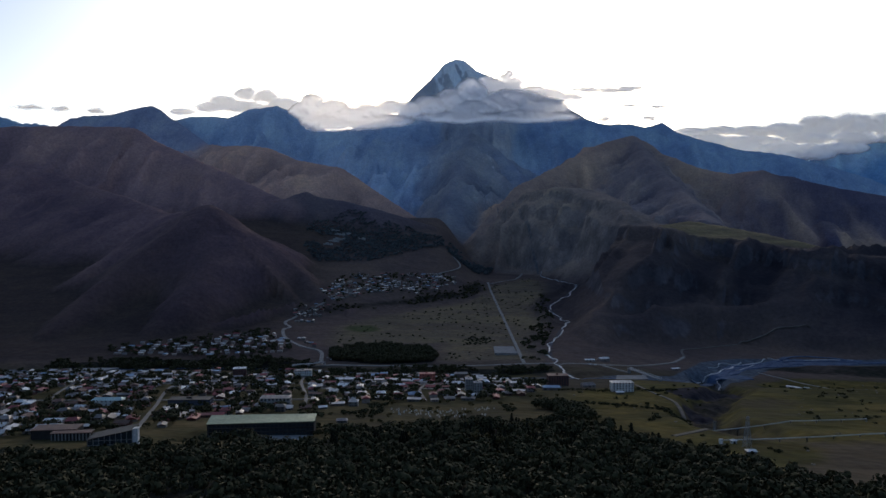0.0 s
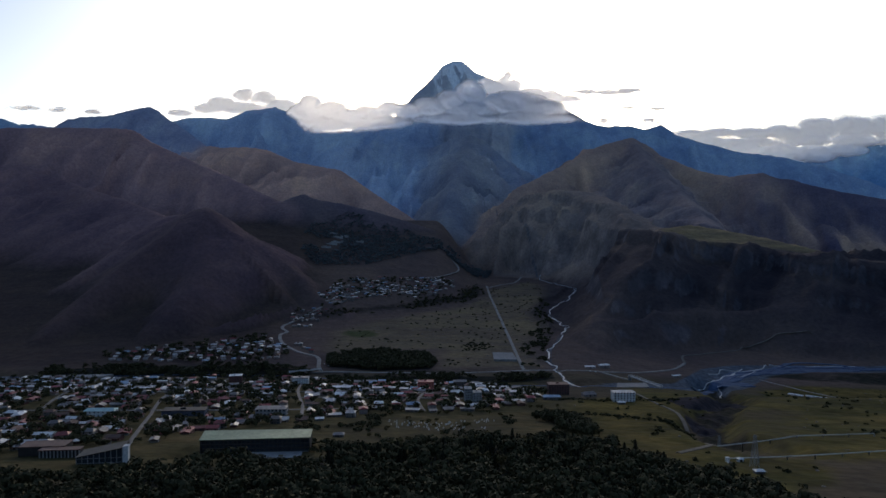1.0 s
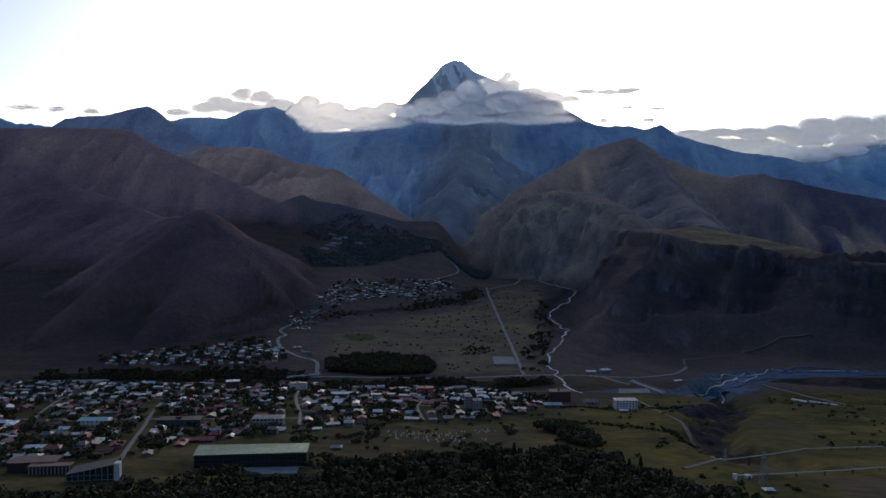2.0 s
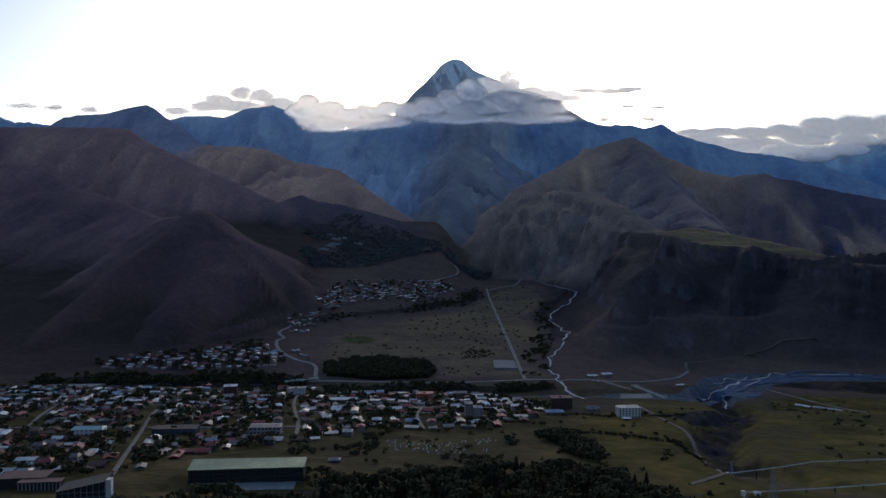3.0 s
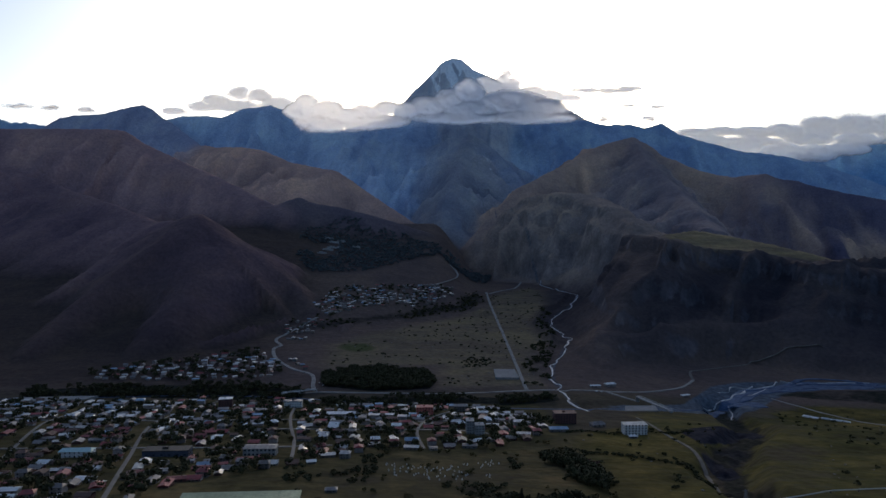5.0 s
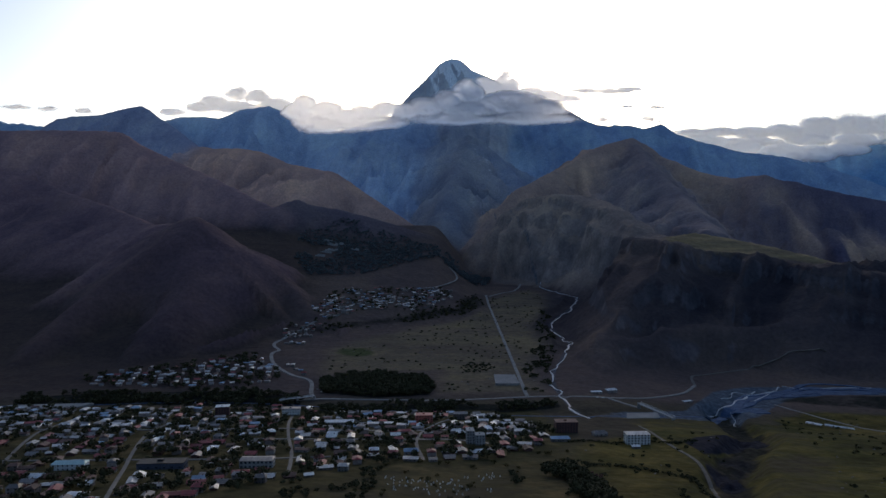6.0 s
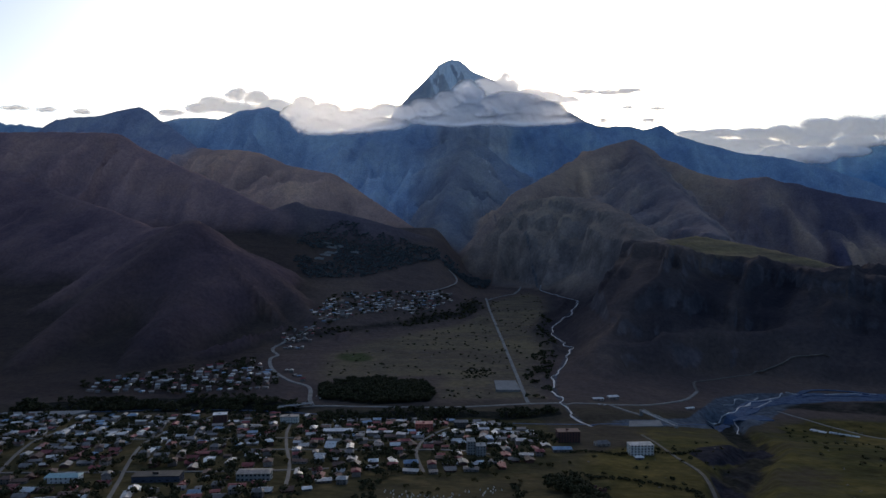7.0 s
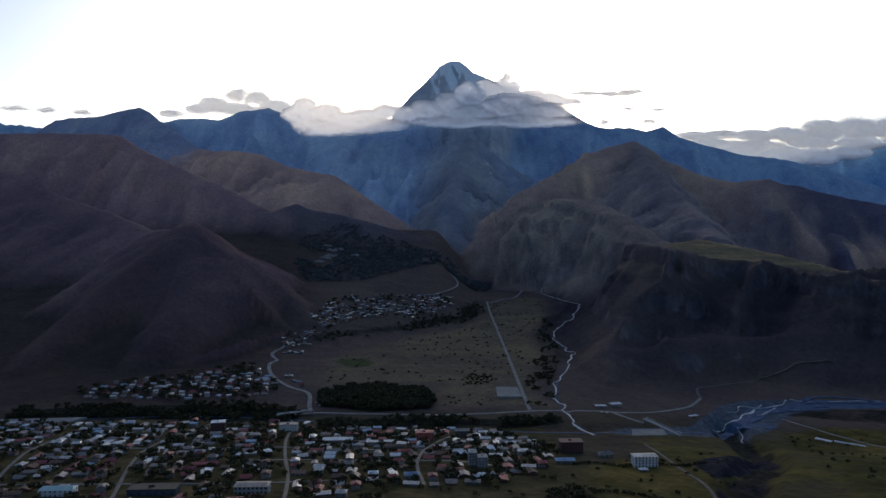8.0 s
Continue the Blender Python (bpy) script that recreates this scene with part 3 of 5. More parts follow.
    peak = ease(y, 4350, 4450) * ease(z + 420 * streak + 0.35 * x, 1010, 1270) * ease(x, -150, 20) * (1 - ease(x, 200, 420))
    peak = np.maximum(peak, 0.46 * scree)
    layer = me.attributes.new("tinted_cover", "FLOAT_COLOR", "POINT")
    layer.data.foreach_set("color", np.concatenate([tinted_cover, np.ones_like(x)[..., None]], -1).astype(np.float32).ravel())
    crags = np.maximum(0.3 + 0.7 * zone(x, y, ROCKY, 120), 0.8 * zone(x, y, [(-100, 3500), (50, 4300), (330, 4250), (520, 3700), (300, 3300), (0, 3200)], 150))
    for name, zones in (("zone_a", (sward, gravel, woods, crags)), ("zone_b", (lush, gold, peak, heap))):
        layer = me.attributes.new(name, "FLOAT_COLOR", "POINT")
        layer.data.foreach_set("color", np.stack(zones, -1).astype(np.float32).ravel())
    me.materials.append(GROUND)
    return tagged(new("ground", me), "valley floor and dry brown mountain slopes under a snowy peak", "ground", kind="structure")


build_ground()


def ribbon(name, line, wide, lift, material_, label, category, wobble=0.0, rest="all", kind="structure", step=9.0, seed=0, sway=0.0):
    """A strip laid on the ground along a line of the plan, with a cambered top and edges that go into the ground."""
    points = [Vector((x, y)) for x, y, *_ in line]
    dense = []
    for n in range(len(points) - 1):
        p0, p1, p2, p3 = points[max(n - 1, 0)], points[n], points[n + 1], points[min(n + 2, len(points) - 1)]
        count = max(2, int((p2 - p1).length / step))
        for k in range(count):
            u = k / count
            dense.append(0.5 * (2 * p1 + (p2 - p0) * u + (2 * p0 - 5 * p1 + 4 * p2 - p3) * u * u + (3 * p1 - p0 - 3 * p2 + p3) * u**3))
    dense.append(points[-1])
    xy = np.array(dense)
    along = np.gradient(xy, axis=0)
    side = np.stack([along[:, 1], -along[:, 0]], -1) / np.linalg.norm(along, axis=1)[:, None]
    s = np.arange(len(xy)) * 1.0
    half = 0.5 * wide * (1 + wobble * noise2(s / 3.1, s * 0 + seed, 5))
    mid = xy + side * ((sway + wobble * wide * 0.6) * noise2(s / 5.3, s * 0 + seed + 9, 6))[:, None]
    rows = []
    for off, drop in ((-1.0, -1.5), (-0.96, 0.0), (0.0, 0.12), (0.96, 0.0), (1.0, -1.5)):
        q = mid + side * (off * half)[:, None]
        rows.append(np.column_stack([q, drop * np.ones(len(q))]))
    rows = np.stack(rows, 1)
    ground_z = np.max([terrain(rows[:, c, 0], rows[:, c, 1]) for c in ((0, 2, 4) if rest == "all" else (2,))], 0)
    rows[:, :, 2] += ground_z[:, None] + lift
    n = len(xy)
    faces = [(i * 5 + c, i * 5 + c + 1, i * 5 + c + 6, i * 5 + c + 5) for i in range(n - 1) for c in range(4)]
    me = bpy.data.meshes.new(name)
    me.from_pydata(rows.reshape(-1, 3), [], faces)
    me.materials.append(material_)
    return tagged(new(name, me), label, category, kind=kind)


ribbon("road", [(-255, 1222), (-198, 1222), (-82, 1214), (17, 1212), (137, 1230), (204, 1236), (295, 1232), (358, 1252), (430, 1300), (476, 1362)], 5.5, 0.8, DIRT, "pale valley road along the far river bank", "road")
ribbon("road", [(476, 1362), (493, 1425), (520, 1446), (601, 1488), (668, 1506), (736, 1512), (800, 1500)], 5, 0.7, TRACK, "dull dirt road climbing below the cliff", "road")
ribbon("road", [(146, 1236), (146, 1532), (145, 2190), (152, 2240), (191, 2312), (236, 2357), (267, 2429), (288, 2530)], 6.5, 0.8, DIRT, "straight pale dirt track across the fan", "road")
ribbon("road", [(-211, 1225), (-222, 1260), (-237, 1332), (-281, 1373), (-330, 1450), (-354, 1531), (-345, 1560), (-365, 1600), (-367, 1643), (-336, 1709), (-300, 1760)], 7.5, 0.9, DIRT, "winding pale road up to the upper village", "road")
ribbon("road", [(-50, 2069), (-16, 2093), (20, 2159), (48, 2250), (57, 2320), (50, 2362), (30, 2372)], 6, 1.0, DIRT, "short pale lane above the upper village", "road")
ribbon("road", [(269, 1011), (263, 870), (266, 792), (249, 691), (226, 595), (217, 564), (176, 524)], 4, 0.5, TRACK, "rutted dirt track over the pasture", "road")
ribbon("road", [(581, 1272), (605, 1231), (622, 1195), (652, 1129), (690, 1070)], 4, 0.6, DIRT, "pale dirt track beside the river flat", "road")
ribbon("road", [(281, 1228), (304, 1193), (318, 1178)], 6, 1.0, DIRT, "pale approach road to the river bridge", "road")
ribbon("road", [(-122, 312), (-114, 334), (-107, 355), (-98, 373), (-91, 386)], 6, 0.4, TRACK, "bare dirt path through the near wood", "path")
STREETS = ([(-236, 505), (-250, 560), (-305, 723), (-345, 850), (-372, 960), (-380, 1080), (-350, 1170)], [(-480, 800), (-330, 803), (-200, 806), (-120, 815)], [(-240, 905), (-120, 902), (10, 898), (60, 870)],
               [(-620, 985), (-380, 975), (-200, 985), (-60, 960), (60, 985)], [(-150, 740), (-165, 830), (-190, 930), (-215, 1050), (-230, 1170), (-255, 1225)], [(-20, 800), (-30, 900), (-10, 1020), (40, 1130)], [(-420, 700), (-470, 830), (-520, 980), (-540, 1120)])
for street in STREETS:
    ribbon("road", street, 4, 0.5, ASPHALT, "narrow grey town street between the houses", "road")
ribbon("water", RIVER[8:], 13, 0.8, WATER, "grey-blue braided mountain river on gravel", "river", 0.25, rest="mid")
for n, shift in enumerate((-26, -12, 20, 36)):
    line = [(x + 0.5 * shift, y + shift * (0.4 + 0.6 * (k % 2))) for k, (x, y, _) in enumerate(RIVER[9:14])]
    ribbon("water", line, 20 if n in (1, 2) else 10, 0.9, WATER, "grey-blue side channel of the braided river", "river", 0.5, seed=3 * n, rest="mid")
for line, wide, sway in (([(446, 1220), (477, 1247), (494, 1253), (534, 1298), (581, 1340), (644, 1369)], 3.0, 7), ([(492, 1238), (482, 1202), (470, 1170)], 2.0, 3), ([(520, 1270), (560, 1305), (600, 1345)], 2.2, 6), ([(500, 1290), (540, 1330), (585, 1352)], 1.8, 6), ([(650, 1375), (730, 1380), (820, 1378)], 1.6, 5)):
    ribbon("water", line, wide, 1.5, FOAM, "broken white rapids of the mountain river", "river", 0.9, step=5, sway=sway, rest="mid", seed=int(line[0][0]))
ribbon("water", [(492, 1240), (520, 1230), (548, 1232)], 24, 1.2, WATER, "still blue-grey pool beside the rapids", "pool", 0.3, rest="mid")
ribbon("water", RIVER[:9], 4, 0.3, WATER, "grey-blue mountain river below the town", "river", 0.2, rest="mid")
ribbon("water", STREAM[:12], 2.3, 0.9, FOAM, "foaming white mountain stream", "stream", 0.9, step=5, sway=5.5, rest="mid")
ribbon("water", STREAM[11:14], 3.0, 0.9, FOAM, "foaming white mountain stream", "stream", 0.6, step=8, sway=6, rest="mid")


def yard(name, corners, lift, material_, label, category):
    """A levelled yard: a thin slab on the ground."""
    bm = bmesh.new()
    x, y = np.array(corners, float).T
    top = float(terrain(x, y).max()) + lift
    face = bm.faces.new([bm.verts.new((px, py, top)) for px, py in corners])
    done = bmesh.ops.extrude_face_region(bm, geom=[face])
    bmesh.ops.translate(bm, vec=(0, 0, -4), verts=[v for v in done["geom"] if isinstance(v, bmesh.types.BMVert)])
    bmesh.ops.recalc_face_normals(bm, faces=bm.faces)
    return tagged(part(name, bm, material_, None), label, category, kind="structure")


yard("pavement", [(100, 1372), (140, 1371), (141, 1303), (98, 1303)], 0.5, SAND, "rectangular grey gravel yard beside the track", "yard")
yard("pavement", [(283, 1122), (330, 1124), (326, 1096), (275, 1094)], 0.6, SAND, "levelled pale gravel lot near the bridge", "yard")
yard("pavement", [(-690, 1180), (-560, 1192), (-575, 1168), (-690, 1150)], 0.6, SAND, "long levelled gravel flat beside the river", "yard")
# ---- buildings ----
def box(bm, x0, x1, y0, y1, z0, z1, turn=None):
    vs = [bm.verts.new(v) for v in ((x0, y0, z0), (x1, y0, z0), (x1, y1, z0), (x0, y1, z0), (x0, y0, z1), (x1, y0, z1), (x1, y1, z1), (x0, y1, z1))]
    for f in ((0, 3, 2, 1), (4, 5, 6, 7), (0, 1, 5, 4), (1, 2, 6, 5), (2, 3, 7, 6), (3, 0, 4, 7)):
        bm.faces.new([vs[i] for i in f])
    if turn:
        bmesh.ops.transform(bm, matrix=turn, verts=vs)
    return vs


def boxed(*sizes):
    bm = bmesh.new()
    for s in sizes:
        box(bm, *s)
    return bm


def gable(bm, w, d, z, rise, over=0.6, thick=0.18, hip=0.0):
    """A pitched roof with overhang and thickness, its ridge along x; hip: how far the ridge's ends draw in."""
    hw, hd = w / 2 + over, d / 2 + over
    low = z - rise * over / (d / 2)
    rings = []
    for dz in (0, -thick):
        rings.append([bm.verts.new(v) for v in ((-hw, -hd, low + dz), (hw, -hd, low + dz), (hw, hd, low + dz), (-hw, hd, low + dz), (-hw + hip, 0, z + rise + dz), (hw - hip, 0, z + rise + dz))])
    a, b = rings
    for f in ((0, 1, 5, 4), (2, 3, 4, 5), (1, 2, 5), (3, 0, 4)):
        bm.faces.new([a[i] for i in f])
        bm.faces.new([b[i] for i in reversed(f)])
    for i, j in ((0, 1), (1, 2), (2, 3), (3, 0)):
        bm.faces.new((a[i], b[i], b[j], a[j]))


def window_part(parent, x, y, z, w, h, along_x=True, pane=GLASS, name="window"):
    """A window set in the wall: a shallow frame and pane, proud of the plaster."""
    bm = bmesh.new()
    t = 0.06
    if along_x:
        box(bm, x - w / 2, x + w / 2, y - t, y + t, z, z + h)
    else:
        box(bm, x - t, x + t, y - w / 2, y + w / 2, z, z + h)
    return part(name, bm, pane, parent)


def house(label, w, d, h, rise, wall_mat, roof_mat, hip=0.0, porch=False, storeys=1, group="town houses"):
    """A village house: walls on a sunk footing, a pitched roof with a chimney, a door and windows."""
    top = new("house")
    tagged(top, label, "house", group)
    part("wall", boxed((-w / 2, w / 2, -d / 2, d / 2, -4, h)), wall_mat, top)
    bm = bmesh.new()
    gable(bm, w, d, h + 0.05, rise, hip=hip)
    if not hip:
        for s in (-1, 1):
            x = s * (w / 2 - 0.1)
            bm.faces.new([bm.verts.new(v) for v in ((x, -d / 2, h), (x, d / 2, h), (x, 0, h + rise))])
    roof = part("roof", bm, roof_mat, top)
    part("chimney", boxed((w * 0.22, w * 0.22 + 0.7, 0.5, 1.2, h, h + rise + 0.9)), BRICK, roof)
    for level in range(storeys):
        z = 0.9 + 2.9 * level
        for x in (-w * 0.28, w * 0.28):
            for s in (-1, 1):
                window_part(top, x, s * d / 2, z, 1.3, 1.4)
    part("door", boxed((-0.5, 0.5, -d / 2 - 0.07, -d / 2 + 0.05, 0, 2.1)), TIMBER, top)
    if porch:
        bm = boxed((-w * 0.45, w * 0.45, -d / 2 - 2.2, -d / 2 - 0.1, h - 0.75, h - 0.6))
        for k in range(4):
            x = -w * 0.43 + k * w * 0.286
            box(bm, x - 0.08, x + 0.08, -d / 2 - 2.1, -d / 2 - 1.94, -3, h - 0.75)
        part("porch", bm, roof_mat, top)
    return top


SPECIAL = []  # plan circles kept free of ordinary houses


def level(x, y):
    return float(terrain(np.array([x]), np.array([y]))[0])


def stand(ob, x, y, turn=0.0, lift=0.0):
    ob.matrix_basis = pose(x, y, level(x, y) + lift, 0, 0, turn)
    return ob


def block(name, label, category, x, y, turn, w, d, h, storeys, bays, wall_mat, roof_mat, roof="flat", sides=2, pane=(1.3, 1.5), free=0.0):
    """A larger building with rows of windows, each a part."""
    top = new(name)
    tagged(top, label, category)
    part("wall", boxed((-w / 2, w / 2, -d / 2, d / 2, -6, h)), wall_mat, top)
    bm = bmesh.new()
    if roof == "flat":
        box(bm, -w / 2 - 0.3, w / 2 + 0.3, -d / 2 - 0.3, d / 2 + 0.3, h + 0.003, h + 0.5)
        box(bm, -w * 0.1, w * 0.02, -1.5, 1.5, h + 0.5, h + 2.2)
    else:
        gable(bm, w, d, h + 0.05, roof, hip=2.5)
    part("roof", bm, roof_mat, top)
    rise = h / storeys
    for s in range(storeys):
        for b in range(bays):
            window_part(top, -w / 2 + (b + 0.5) * w / bays, -d / 2, s * rise + 0.35 * rise, *pane)
        for b in range(sides):
            for e in (-1, 1):
                window_part(top, e * w / 2, -d / 2 + (b + 0.5) * d / sides, s * rise + 0.35 * rise, *pane, along_x=False)
    part("door", boxed((-0.8, 0.8, -d / 2 - 0.09, -d / 2 + 0.05, 0, 2.3)), TIMBER, top)
    SPECIAL.append((x, y, free or 0.62 * math.hypot(w, d)))
    return stand(top, x, y, turn)


def hotel():
    """The long hotel: dark timber and glass floors, pale slab edges, a shallow grey-green roof and a terrace."""
    top = new("hotel")
    tagged(top, "long dark timber hotel with a shallow grey-green roof", "hotel")
    w, d, h, storeys = 81, 13.5, 9.8, 3
    part("wall", boxed((-w / 2, w / 2, -d / 2, d / 2, -8, h)), TIMBER, top)
    bm = bmesh.new()
    a = [bm.verts.new(v) for v in ((-w / 2 - 1, -d / 2 - 1.2, h + 0.02), (w / 2 + 1, -d / 2 - 1.2, h + 0.9), (w / 2 + 1, d / 2 + 1, h + 2.6), (-w / 2 - 1, d / 2 + 1, h + 2.6))]
    b = [bm.verts.new(v.co + Vector((0, 0, 0.45))) for v in a]
    bm.faces.new(a[::-1]), bm.faces.new(b)
    for i in range(4):
        bm.faces.new((a[i], a[(i + 1) % 4], b[(i + 1) % 4], b[i]))
    roof = part("roof", bm, GREEN_TIN, top)
    for k in range(29):
        x = -w / 2 + (k + 0.5) * w / 29
        part("seam", boxed((x - 0.05, x + 0.05, -d / 2 - 1.2, -d / 2 - 1.0, h + 0.3, h + 0.62 + 0.88 * (x / w + 0.5))), GREEN_TIN, roof)
    for s in range(storeys):
        z = s * h / storeys
        part("balcony", boxed((-w / 2 + 0.3, w / 2 - 0.3, -d / 2 - 1.1, -d / 2 - 0.05, z - 0.12, z + 0.1)), CONCRETE if s == 0 else TIMBER, top)
        for k in range(24):
            window_part(top, -w / 2 + (k + 0.5) * w / 24, -d / 2, z + 0.4, 2.4, 1.9)
    for e in (-1, 1):
        part("end_wall", boxed((e * w / 2 - 0.4, e * w / 2 + 0.4, -d / 2 - 1.2, d / 2 + 0.2, -8, h + 0.3 + 0.45 * e)), TIMBER, top)
    part("terrace", boxed((-w * 0.20, w * 0.44, -d / 2 - 15, -d / 2 - 1.3, -9, 0.5)), CONCRETE, top, "pale paved terrace")
    SPECIAL.append((-142, 540, 30)), SPECIAL.append((-170, 540, 26)), SPECIAL.append((-112, 545, 26))
    top.matrix_basis = pose(-142, 541, 90.7, 0, 0, 3.5)


def fin_building():
    """A dark cultural building: rust-red roof and a front of pale upright fins."""
    top = new("hall")
    tagged(top, "dark hall with a flat reddish roof and pale upright fins", "hall")
    part("wall", boxed((-23, 9, -8, 6, -6, 9.0)), TIMBER, top)
    part("roof", boxed((-23.5, 9.5, -8.5, 6.5, 9.004, 9.5)), RUST, top)
    part("front", boxed((-6, 22, -15, -8.1, -6, 8.2)), TIMBER, top)
    part("front_roof", boxed((-6.5, 22.5, -15.6, -8.0, 8.204, 8.9)), RUST, top)
    for k in range(12):
        x = -5.6 + k * 2.45
        part("fin", boxed((x, x + 0.75, -15.7, -15.02, -4, 8.1)), CONCRETE, top)
    SPECIAL.append((-282, 512, 30))
    stand(top, -284, 520, 6, -1)


def glass_building():
    """A four-storey frame of glass and grey posts under a sloped roof, with a white stair tower."""
    top = new("office_building")
    tagged(top, "grey glass-fronted building with a sloped roof and white tower", "building")
    w, d = 30, 16
    bm = bmesh.new()
    vs = box(bm, -w / 2, w / 2, -d / 2, d / 2, -6, 13)
    for v in vs:
        if v.co.z > 0 and v.co.x < 0:
            v.co.z = 7.5
    part("wall", bm, GLASS, top)
    bm = bmesh.new()
    vs = box(bm, -w / 2 - 0.6, w / 2 + 0.2, -d / 2 - 0.6, d / 2 + 0.6, 13.02, 13.5)
    for v in vs:
        if v.co.x < 0:
            v.co.z -= 5.6
    part("roof", bm, TIMBER, top)
    for k in range(9):
        x = -w / 2 + k * w / 8
        high = 7.4 + (x + w / 2) / w * 5.4
        part("post", boxed((x - 0.2, x + 0.2, -d / 2 - 0.3, -d / 2 - 0.01, -5, high)), STEEL, top)
    for z in (0.2, 3.4, 6.6):
        part("slab", boxed((-w / 2, w / 2, -d / 2 - 0.35, -d / 2 - 0.305, z, z + 0.35)), CONCRETE, top)
    part("stair_tower", boxed((w / 2 + 0.25, w / 2 + 3.6, -d / 2, -d / 2 + 5, -6, 14.2)), WHITEWASH, top, "white plastered stair tower")
    SPECIAL.append((-234, 492, 24))
    stand(top, -236, 492, 8, -1.5)


hotel()
fin_building()
glass_building()
block("apartment_block", "white apartment block with a pale metal roof", "building", 227, 875, 3, 27, 13, 12.5, 4, 7, WHITEWASH, ZINC, 1.6, 2, (1.7, 1.7))
block("apartment_block", "unfinished dark brick apartment block with a flat roof", "building", 158, 950, 2, 28, 15, 14.5, 5, 8, BRICK, RUST, "flat", 3, (1.6, 1.7))
block("tower_block", "grey concrete tower block of twin slabs", "building", 33, 880, 4, 9, 13, 16, 5, 3, CONCRETE, CONCRETE, "flat", 3)
block("tower_block", "grey concrete lower slab beside a tower block", "building", 43.8, 872, 4, 10.5, 12, 12, 4, 3, CONCRETE, CONCRETE, "flat", 3)
block("town_hall", "rose-red plastered building with a white rear roof", "building", -24, 1050, 2, 24, 14, 11, 3, 6, ROSE, RED_TIN, "flat", 3)
block("long_hall", "long low hall with a cream roof", "building", -141, 1028, 2, 40, 12, 5, 1, 9, PLASTER, WHITE_TIN, 1.4, 2)
block("school", "plain grey two-storey school with a dark roof", "building", -188, 775, 2, 33, 14, 8.5, 2, 8, CONCRETE, GREY_TIN, 1.5, 3, (2.2, 1.9))
block("warehouse", "long dark blue hall with a flat dark roof", "building", -282, 770, 3, 46, 15, 7, 1, 6, BLUE_WALL, TIMBER, "flat", 3, (2.4, 1.2))
block("white_house", "white two-storey house with a pale turquoise roof", "house", -372, 765, 3, 32, 12, 7, 2, 7, WHITEWASH, TURQUOISE_TIN, 2.0, 2)
block("office_building", "white municipal building with rows of windows", "building", -226, 1118, 2, 26, 12, 10, 3, 7, WHITEWASH, GREY_TIN, "flat", 2)
block("house", "dark house with a bright blue tin roof", "house", -34, 826, 6, 15, 10, 5, 1, 3, PLASTER, BLUE_TIN, 2.0, 2)
block("house", "low house with a blue-grey tin roof", "house", 140, 890, 2, 22, 10, 4.5, 1, 4, PLASTER, BLUE_TIN, 1.8, 2)
block("hotel_block", "dark four-storey block with a white roof parapet", "building", -330, 1120, 10, 20, 14, 13, 4, 5, BRICK, WHITE_TIN, "flat", 3)
block("guesthouse", "grey three-storey guesthouse with a blue-grey roof", "building", 28, 1075, 2, 20, 11, 9.5, 3, 5, PLASTER, GREY_TIN, 2.0, 2)
block("warehouse", "white-roofed low shed at the foot of the slope", "shed", 268, 1259, 4, 18, 8, 3.2, 1, 3, PLASTER, WHITE_TIN, 1.2, 1)
block("warehouse", "white-roofed barn at the foot of the slope", "shed", 296, 1270, 14, 18, 10, 4.5, 1, 3, PLASTER, WHITE_TIN, 1.8, 1)
block("warehouse", "pale low shed beside the river road", "shed", 420, 1246, 20, 16, 6, 3, 1, 3, PLASTER, WHITE_TIN, 1.0, 1)
block("hut", "small grey-roofed hut alone in the meadow", "hut", -89, 606, 4, 9, 6, 2.8, 1, 2, STONE, GREY_TIN, 1.2, 1)
block("hut", "small annex with a white roof before the white block", "hut", 219, 852, 4, 9, 6, 3, 1, 2, PLASTER, WHITE_TIN, 1.0, 1)
block("house", "grey-roofed house beside scrub on the valley floor", "house", 195, 925, 14, 17, 11, 4, 1, 3, PLASTER, GREY_TIN, 2.6, 2)
block("hut", "small white hut beside the pipelines", "hut", 209, 494, 10, 3.5, 3.0, 2.6, 1, 1, WHITEWASH, WHITE_TIN, 0.8, 1)
block("hut", "low pale hut beside the steel pylon", "hut", 205, 456, 0, 6, 4, 2.2, 1, 2, PLASTER, WHITE_TIN, 0.8, 1)

KINDS = []
for roof_mat, words, share in ((ZINC, "pale zinc-sheet roof", 24), (GREY_TIN, "weathered grey tin roof", 25), (RUST, "rusted brown sheet roof", 14), (RED_TIN, "dull red tin roof", 30), (BLUE_TIN, "blue-grey tin roof", 6), (WHITE_TIN, "white-painted tin roof", 7)):
    for k, (w, d, h, rise, hip, porch, storeys, shape) in enumerate(((12, 8.5, 3.4, 1.5, 0, True, 1, "single-storey"), (10, 9, 6.0, 1.7, 2.5, False, 2, "two-storey"), (15.5, 8, 3.2, 1.1, 0, False, 1, "long low"), (8.5, 6.5, 2.8, 0.9, 0, False, 1, "small"))):
        wall_mat, stuff = ((PLASTER, "plastered"), (STONE, "stone"), (PLASTER, "plastered"), (BRICK, "brick"))[(k + len(words)) % 4]
        KINDS.append((house(f"{shape} {stuff} house with a {words}", w, d, h, rise, wall_mat, roof_mat, hip, porch, storeys), share * (1.2 if k == 0 else 0.8), math.hypot(w, d) / 2))


